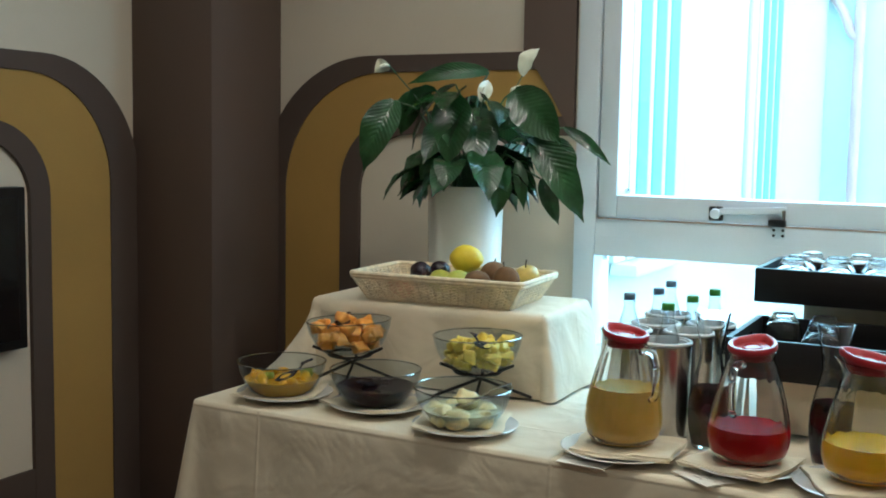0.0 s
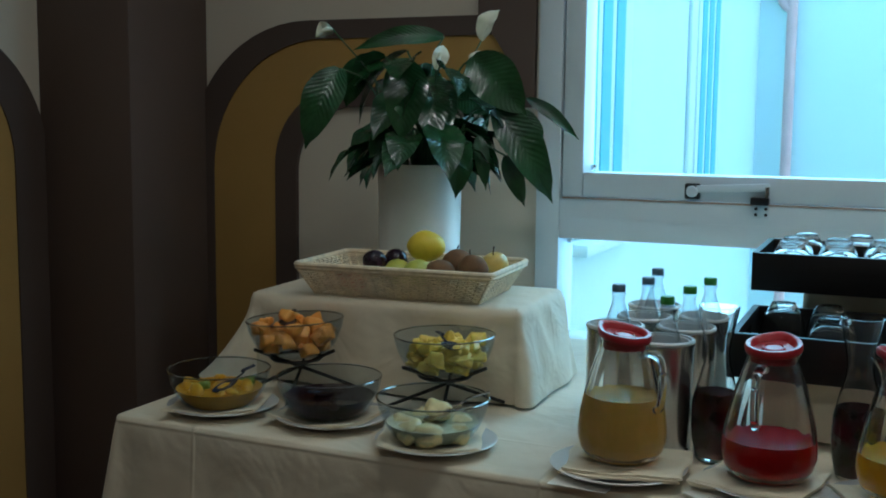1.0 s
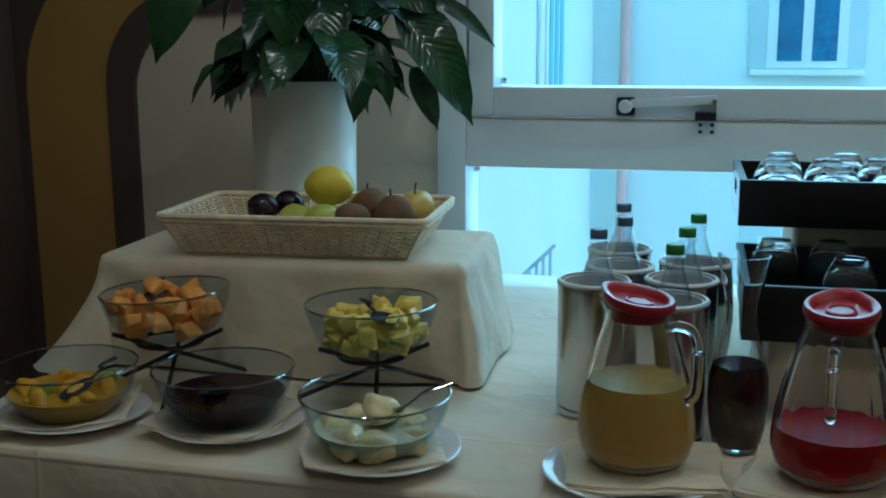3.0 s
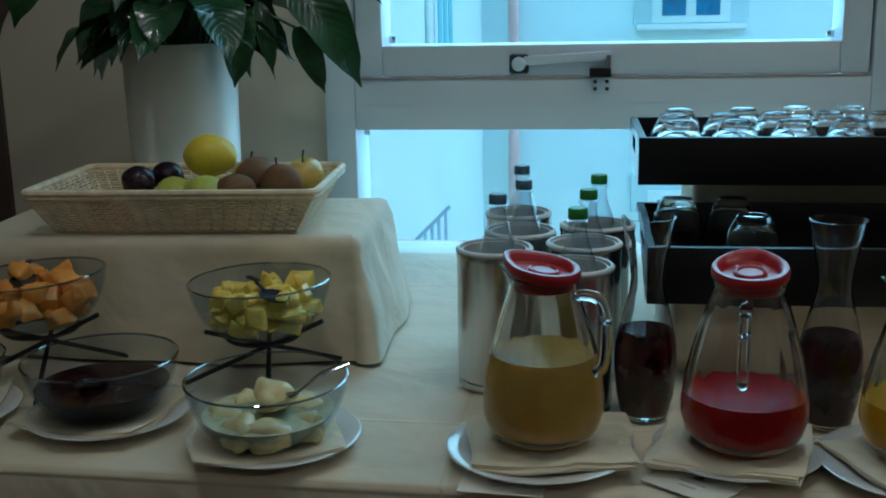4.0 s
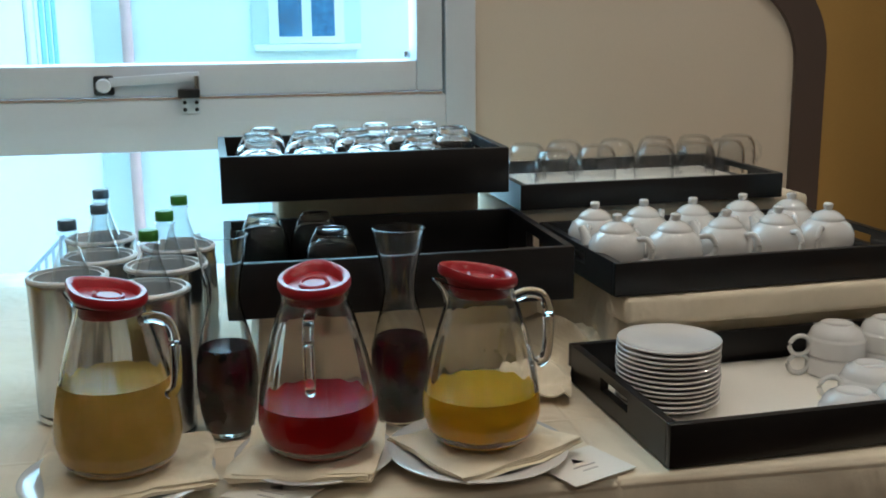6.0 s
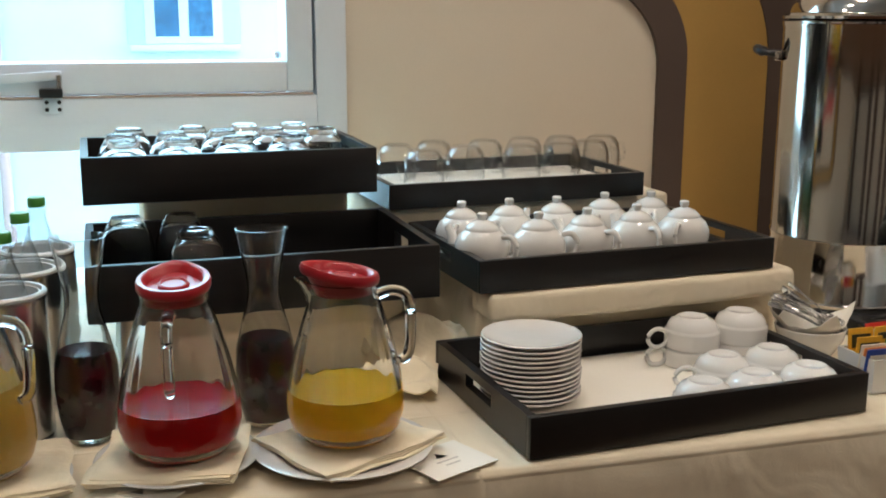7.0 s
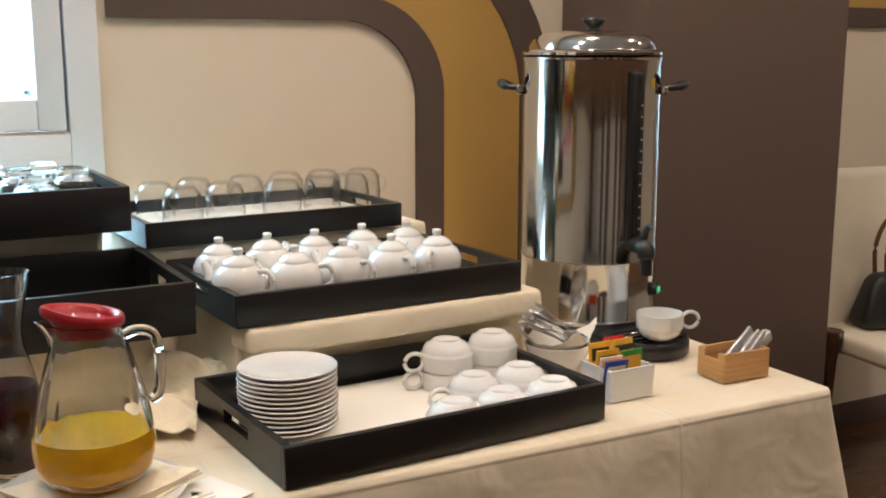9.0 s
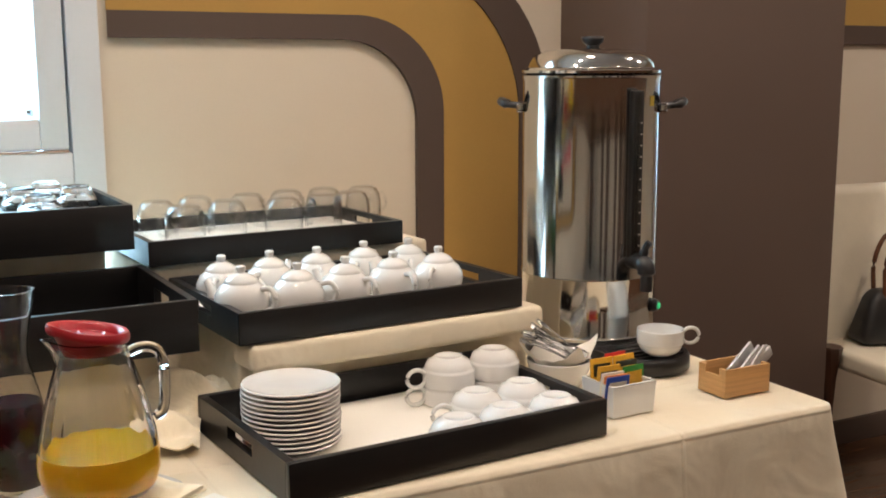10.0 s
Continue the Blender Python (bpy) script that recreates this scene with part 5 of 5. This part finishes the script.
# ---- coffee urn ----
UX, UY = 1.672, 0.315
urn = thing("coffee_urn", (UX, UY, TZ + 0.004), "tall polished steel coffee urn with black tap and sight glass", "coffee urn", turn=-89)
R, Z0, Z1 = 0.140, 0.040, 0.568
ripple = lambda a, z, i: 1 + 0.0016 * math.sin(17 * a + 1.0) + 0.0011 * math.sin(29 * a + 2.0 + z) + 0.0022 * math.sin(9 * a)
part("base", lathe([(0, 0), (0.140, 0), (0.144, 0.004), (0.144, 0.030), (0.138, 0.038), (0, 0.038)], 64), BLACKPL, urn, "black plastic base")
part("body", lathe([(0, Z0 - 0.002), (R + 0.002, Z0 - 0.002), (R + 0.003, Z0 + 0.004), (R, Z0 + 0.008), (R, 0.160), (R + 0.002, 0.163), (R + 0.002, 0.167), (R, 0.170), (R, Z1 - 0.010), (R + 0.002, Z1 - 0.006), (R + 0.002, Z1), (R - 0.004, Z1 + 0.001), (0, Z1 + 0.001)], 256, ripple), STEEL, urn, "polished steel body with a pressed seam")
lid = part("lid", lathe([(0, Z1 + 0.002), (R - 0.004, Z1 + 0.002), (R + 0.002, Z1 + 0.005), (R + 0.0035, Z1 + 0.010), (R - 0.001, Z1 + 0.014), (R - 0.010, Z1 + 0.016), (R - 0.013, Z1 + 0.026), (R - 0.022, Z1 + 0.040), (R - 0.045, Z1 + 0.050), (0.035, Z1 + 0.054), (0, Z1 + 0.054)], 80), STEEL, urn, "domed steel lid")
part("knob", lathe([(0, Z1 + 0.054), (0.014, Z1 + 0.0545), (0.013, Z1 + 0.060), (0.020, Z1 + 0.066), (0.024, Z1 + 0.074), (0.022, Z1 + 0.078), (0, Z1 + 0.079)], 32), BLACKPL, lid, "black lid knob")
for sg in (-1, 1):
    hz, hy = 0.505, R
    hd = Matrix.Rotation(math.radians(-37) + (math.pi / 2 if sg > 0 else -math.pi / 2), 4, "Z")
    h = part("handle", tube(smooth_line([(R - 0.004, -0.032, hz), (R + 0.030, -0.030, hz + 0.004), (R + 0.046, 0, hz + 0.010), (R + 0.030, 0.030, hz + 0.004), (R - 0.004, 0.032, hz)], 6), [0.006] * 7 + [0.009] * 11 + [0.006] * 7, 10), BLACKPL, urn, "black loop handle", at=hd)
    part("handle_bracket", box(R - 0.003, R + 0.012, -0.040, 0.040, hz - 0.012, hz + 0.006, 0.003), STEEL, h, "steel bracket")
gauge = part("sight_gauge", box(R - 0.004, R + 0.014, -0.014, 0.014, 0.205, 0.540, 0.005), BLACKPL, urn, "black sight gauge")
part("gauge_tube", tube([(R + 0.0155, -0.003, 0.225), (R + 0.0155, -0.003, 0.530)], 0.004, 10), GLASS, gauge, "clear level tube")
tick = mesh_of(box(R + 0.0138, R + 0.0148, 0.005, 0.0085, -0.0015, 0.0015), PAPER, None, "tick")
for k in range(12):
    part("mark", tick, None, gauge, at=pose(0, 0, 0.235 + 0.022 * k))
tap = part("tap", tube(smooth_line([(R - 0.004, 0, 0.205), (R + 0.030, 0, 0.204), (R + 0.045, 0, 0.198), (R + 0.049, 0, 0.175), (R + 0.049, 0, 0.150)], 5), [0.016] * 6 + [0.018] * 8 + [0.012] * 7, 14), BLACKPL, urn, "black plastic tap")
part("tap_lever", tube(smooth_line([(R + 0.034, 0, 0.206), (R + 0.037, 0.001, 0.222), (R + 0.041, 0.003, 0.236), (R + 0.048, 0.006, 0.246)], 5), [0.009] * 8 + [0.007] * 8, 10), BLACKPL, tap, "black tap lever")
GREENGLOW = glow("green pilot light", (0.02, 0.25, 0.09), 0.12)
sw = Matrix.Rotation(radians(34), 4, "Z")
part("switch", lathe([(0, 0), (0.013, 0), (0.014, 0.004), (0.011, 0.012), (0, 0.013)], 24), BLACKPL, urn, "round black switch", at=sw @ pose(R, 0, 0.100, 0, 90, 0))
part("pilot_light", lathe([(0, 0), (0.007, 0), (0.006, 0.003), (0, 0.004)], 20), GREENGLOW, urn, "small green pilot light", at=sw @ pose(R + 0.013, 0, 0.100, 0, 90, 0))
part("warning_label", box(R + 0.0004, R + 0.0012, -0.007, 0.007, 0.508, 0.528), material("yellow sticker", (0.55, 0.40, 0.05), 0.5, vary=0.05, bump=0.0), urn, "small yellow warning sticker", at=Matrix.Rotation(radians(21), 4, "Z"))
drip = part("drip_tray", join(box(0.110, 0.190, -0.0845, 0.0845, 0.0005, 0.0315, 0.003), lathe([(0, 0), (0.085, 0), (0.088, 0.004), (0.088, 0.026), (0.083, 0.032), (0.076, 0.032), (0.074, 0.028), (0, 0.028)], 48), pose(0.190, 0, 0)), BLACKPL, urn, "rounded black plastic drip tray")
for k in range(5):
    part("grille_bar", box(0.155 + 0.02 * k, 0.162 + 0.02 * k, -0.055, 0.055, 0.0285, 0.0335), BLACKPL, drip)
cup((1.672, 0.075, TZ + 0.0395), -18, False, "white porcelain cup standing on the urn drip tray")

# ---- spoons, sachets, sticks ----
sb = (1.452, 0.098)
solo("sugar_bowl", lathe([(0, 0), (0.036, 0), (0.040, 0.004), (0.056, 0.030), (0.061, 0.050), (0.060, 0.052), (0.057, 0.050), (0.052, 0.030), (0.036, 0.008), (0, 0.007)], 48), PORCELAIN, (*sb, TZ + 0.003), "white porcelain bowl holding teaspoons", "bowl")
bm = sheet(0.115, 0.115, 14, 14, lambda u, v: 0.014 + 0.13 * ((u - 0.5) ** 2 + (v - 0.5) ** 2) + 0.008 * noise.noise(Vector((u * 5, v * 5, 3))), 0.0012)
solo("paper_napkin", bm, PAPER, (*sb, TZ + 0.016), "crumpled white paper napkin lining the spoon bowl", "napkin", turn=38)
sp_bowl, sp_stem = ball(0.0125, (1.45, 0.95, 0.4), 2), tube(smooth_line([(0.015, 0, 0), (0.04, 0, 0.003), (0.078, 0, 0.004), (0.108, 0, 0.002)], 4), [0.0022] * 5 + [0.0032] * 4 + [0.008] * 4, 8, flat=0.3)
mb, ms = mesh_of(sp_bowl, BRUSHED, 50, "tea_bowl"), mesh_of(sp_stem, BRUSHED, 50, "tea_stem")
for k in range(15):
    e = thing("teaspoon", (0, 0, 0), "polished steel teaspoon lying in a white bowl", "spoon", "teaspoons")
    e.matrix_world = pose(sb[0] + 0.026 + 0.005 * (k % 3), sb[1] - 0.030 + 0.010 * (k % 4), TZ + 0.046 + 0.0035 * (k % 6), rnd.uniform(-40, 40), -(16 + 5 * (k % 5)), 122 + 3.6 * k)
    part("spoon_bowl", mb, None, e)
    part("spoon_handle", ms, None, e)

sh = thing("sachet_holder", (1.462, -0.070, TZ + 0.003), "square white porcelain holder filled with tea sachets", "sachet holder", turn=2)
bm = bmesh.new()
w, d, hgt, t = 0.094, 0.086, 0.055, 0.005
for a in ((-w / 2, w / 2, -d / 2, -d / 2 + t), (-w / 2, w / 2, d / 2 - t, d / 2), (-w / 2, -w / 2 + t, -d / 2 + t, d / 2 - t), (w / 2 - t, w / 2, -d / 2 + t, d / 2 - t)):
    box(*a, 0, hgt, bm=bm)
box(-w / 2 + t, w / 2 - t, -d / 2 + t, d / 2 - t, 0, 0.006, bm=bm)
for v in bm.verts:
    k = 1 - 0.06 * (1 - v.co.z / hgt)
    v.co.x, v.co.y = v.co.x * k, v.co.y * k
part("holder", bm, PORCELAIN, sh, smooth=None)
SACH = [("yellow", (0.72, 0.38, 0.03)), ("red", (0.52, 0.02, 0.015)), ("green", (0.03, 0.20, 0.03)), ("blue", (0.02, 0.06, 0.30)), ("orange", (0.70, 0.22, 0.05)), ("dark", (0.03, 0.03, 0.02)), ("cream", (0.75, 0.68, 0.55))]
SM = {n: material(n + " sachet paper", c, 0.4, vary=0.12, scale=40, grain=160, bump=0.05) for n, c in SACH}
PLAN = [(0.020, 0.026, "red", 0.074, 8), (-0.018, 0.020, "yellow", 0.070, 6), (0.024, 0.012, "yellow", 0.073, 5), (0.022, 0.002, "dark", 0.066, 4), (0.024, -0.012, "green", 0.060, 3), (-0.022, 0.004, "yellow", 0.064, -4), (-0.024, -0.006, "cream", 0.056, -8), (-0.022, -0.014, "orange", 0.052, -6), (-0.026, -0.022, "blue", 0.054, -10)]
for sx, sy, cn, top, tl in PLAN:
    a = pose(sh.location.x + sx, sh.location.y + sy, TZ + 0.010, -tl, 0, 2 + sx * 120)
    s = thing("tea_sachet", (0, 0, 0), cn + " paper tea sachet standing in a holder", "tea sachet", "tea sachets")
    s.matrix_world = a
    part("envelope", box(-0.0235, 0.0235, -0.0018, 0.0018, 0, top + 0.010, 0.0015), SM[cn], s)
    part("print", box(-0.018, 0.018, -0.0024, -0.0019, top - 0.022, top), SM["dark" if cn == "yellow" else "yellow" if cn in ("green", "dark") else "cream"], s, "printed panel")

bb = thing("bamboo_box", (1.715, -0.083, TZ + 0.003), "small bamboo box holding sugar sticks", "box", turn=0)
w, d, hgt, t = 0.106, 0.072, 0.052, 0.006
for y in (-d / 2, d / 2 - t):
    part("side_board", box(-w / 2, w / 2, y, y + t, 0, hgt, 0.001), BAMBOO, bb)
for x in (-w / 2, w / 2 - t):
    bm = box(x, x + t, -d / 2 + t, d / 2 - t, 0, hgt * 0.72)
    box(x, x + t, -d / 2 + t, -d / 2 + t + 0.012, hgt * 0.72, hgt, bm=bm)
    box(x, x + t, d / 2 - t - 0.012, d / 2 - t, hgt * 0.72, hgt, bm=bm)
    part("end_board", bm, BAMBOO, bb, smooth=None)
part("bottom_board", box(-w / 2 + t, w / 2 - t, -d / 2 + t, d / 2 - t, 0, 0.005), BAMBOO, bb)
FOIL = material("silver foil paper", (0.62, 0.62, 0.62), 0.3, 0.6, vary=0.12, scale=60, grain=200, bump=0.3)
for k, (sx, sy, tl, tn) in enumerate(((-0.028, 0.010, 38, 8), (-0.020, -0.012, 34, 14), (0.002, 0.014, 30, 2), (0.006, -0.006, 28, 12), (-0.004, -0.020, 32, 20))):
    s = thing("sugar_stick", (0, 0, 0), "silver wrapped sugar stick leaning in a bamboo box", "sugar stick", "sugar sticks")
    s.matrix_world = pose(1.715 + sx, -0.083 + sy, TZ + 0.011, 0, 84 - tl * 0.75, tn)
    part("wrapper", box(-0.0105, 0.0105, -0.003, 0.003, 0, 0.112, 0.002), FOIL, s)

# ---- cards and loose napkins ----
INK = material("grey print", (0.50, 0.47, 0.44), 0.7, vary=0.1, bump=0.0)


def card(at, turn, label, deep=0.036):
    e = thing("buffet_card", at, label, "card", "folded name cards", turn)
    part("face", box(-0.052, 0.052, -deep, deep, 0, 0.0012), PAPER, e)
    bm = bmesh.new()
    vs = [bm.verts.new(p) for p in ((-0.010, 0.008, 0.0016), (0.010, 0.008, 0.0016), (0.004, 0.016, 0.0016), (0, 0.024, 0.0016), (-0.004, 0.016, 0.0016))]
    bm.faces.new(vs)
    bmesh.ops.solidify(bm, geom=bm.faces[:], thickness=0.0003)
    part("emblem", bm, INK, e, "small grey emblem", smooth=None)
    for k, wd in enumerate((0.036, 0.024)):
        part("text_line", box(-wd / 2, wd / 2, -0.004 - 0.012 * k, -0.001 - 0.012 * k, 0.0012, 0.0016), INK, e, "line of print")
    return e


card((0.074, -0.190, TZ + 0.0045), -3, "small white card lying on the tablecloth")
card((0.303, -0.170, TZ + 0.0045), -37, "small white card lying on the tablecloth")
card((0.704, -0.172, TZ + 0.0045), 24, "square white card lying near the edge of the tablecloth", 0.045)
def crumple(seed, w, d, high):
    """A napkin pushed together into ridges and folds that stand up."""
    bm = sheet(w, d, 40, 34, lambda u, v: 0.0, 0.0024)
    for v in bm.verts:
        x, y = v.co.x, v.co.y
        p = Vector((x * 9 + seed, y * 9, seed))
        ridge = 1 - abs(noise.noise(p)) * 2.4
        fine = 1 - abs(noise.noise(p * 2.3 + Vector((3, 1, 2)))) * 2
        edge = max(0.0, 1 - (abs(x) / (w / 2)) ** 4) * max(0.0, 1 - (abs(y) / (d / 2)) ** 4)
        hump = math.exp(-((x - 0.01) ** 2 + (y - 0.02) ** 2) / 0.006)
        v.co.z += max(0.001, 0.010 + high * (0.45 * hump + 0.55 * hump * max(0, ridge)) + 0.016 * max(0, ridge) * edge + 0.010 * max(0, fine))
        v.co.x += 0.020 * noise.noise(p * 1.4 + Vector((9, 4, 1)))
        v.co.y += 0.020 * noise.noise(p * 1.4 + Vector((2, 8, 5)))
    return bm


solo("crumpled_napkin", crumple(4.3, 0.18, 0.15, 0.105), NAPKIN, (0.792, 0.238, TZ + 0.003), "crumpled ivory napkin pushed against the risers", "napkin", smooth=70, turn=25)
solo("crumpled_napkin", crumple(1.7, 0.13, 0.10, 0.012), NAPKIN, (0.715, 0.125, TZ + 0.003), "flat crumpled ivory napkin on the tablecloth", "napkin", smooth=70, turn=-20)

# ---- west wall: arch and television ----
tv = thing("television", (-1.98, 0, 0), "flat black wall mounted television", "television")
part("frame", box(0.002, 0.050, -0.72, 0.178, 0.715, 1.222, 0.006), BLACKPL, tv, "black bezel")
part("screen", box(0.049, 0.052, -0.69, 0.146, 0.745, 1.190), material("dark screen", (0.006, 0.006, 0.008), 0.08, vary=0.2, bump=0.0), tv, "dark switched off screen")

# ---- chair and handbag in the next bay ----
LEATHER = material("cream leatherette", (0.70, 0.63, 0.50), 0.5, vary=0.06, scale=8, grain=260, bump=0.15)
CHAIRWOOD = material("dark stained beech", (0.055, 0.022, 0.012), 0.35, vary=0.25, scale=8, grain=70, bump=0.08, stretch=(6, 6, 1))
BAG = material("black leather", (0.010, 0.010, 0.011), 0.4, vary=0.3, scale=20, grain=240, bump=0.2)
STRAP = material("brown leather strap", (0.10, 0.04, 0.018), 0.4, vary=0.25, scale=20, grain=240, bump=0.2)
ch = thing("dining_chair", (3.14, 0.64, 0), "cream upholstered dining chair with dark wooden legs", "chair", turn=-8)
seat = box(-0.23, 0.23, -0.23, 0.20, 0.42, 0.485, 0.022, 4)
part("seat", seat, LEATHER, ch, "cream padded seat")
bk = box(-0.265, 0.235, 0.17, 0.235, 0.42, 0.965, 0.03, 4)
for v in bk.verts:
    v.co.y += 0.10 * max(0, v.co.z - 0.5)
    v.co.z += 0.010 * math.cos(v.co.x * 6) if v.co.z > 0.9 else 0
part("backrest", bk, LEATHER, ch, "cream padded backrest")
for lx, ly, sx, sy in ((-0.262, 0.06, -0.03, 0.03), (0.225, 0.19, 0.02, 0.09), (-0.20, -0.19, 0, -0.01), (0.20, -0.19, 0, -0.01)):
    part("leg", tube([(lx, ly, 0.50 if ly > 0 else 0.405), (lx + sx * 0.3, ly + sy * 0.3, 0.22), (lx + sx, ly + sy, 0)], [0.034, 0.029, 0.018], 8), CHAIRWOOD, ch, smooth=50)
hb = thing("handbag", (3.155, 0.72, 0.487), "black leather handbag with brown strap handles on a chair", "handbag", turn=-15)
body = box(-0.15, 0.15, -0.06, 0.06, 0.0, 0.17, 0.03, 4)
for v in body.verts:
    v.co.x *= 1 - 0.35 * (v.co.z / 0.17) ** 2
    v.co.y *= 1 - 0.45 * v.co.z / 0.17
part("bag_body", body, BAG, hb)
for sy in (-0.03, 0.03):
    part("strap_handle", tube(smooth_line([(-0.07, sy, 0.15), (-0.075, sy, 0.25), (-0.04, sy, 0.33), (0.02, sy, 0.33), (0.06, sy, 0.25), (0.06, sy, 0.15)], 6), 0.007, 8), STRAP, hb, "brown leather handle")
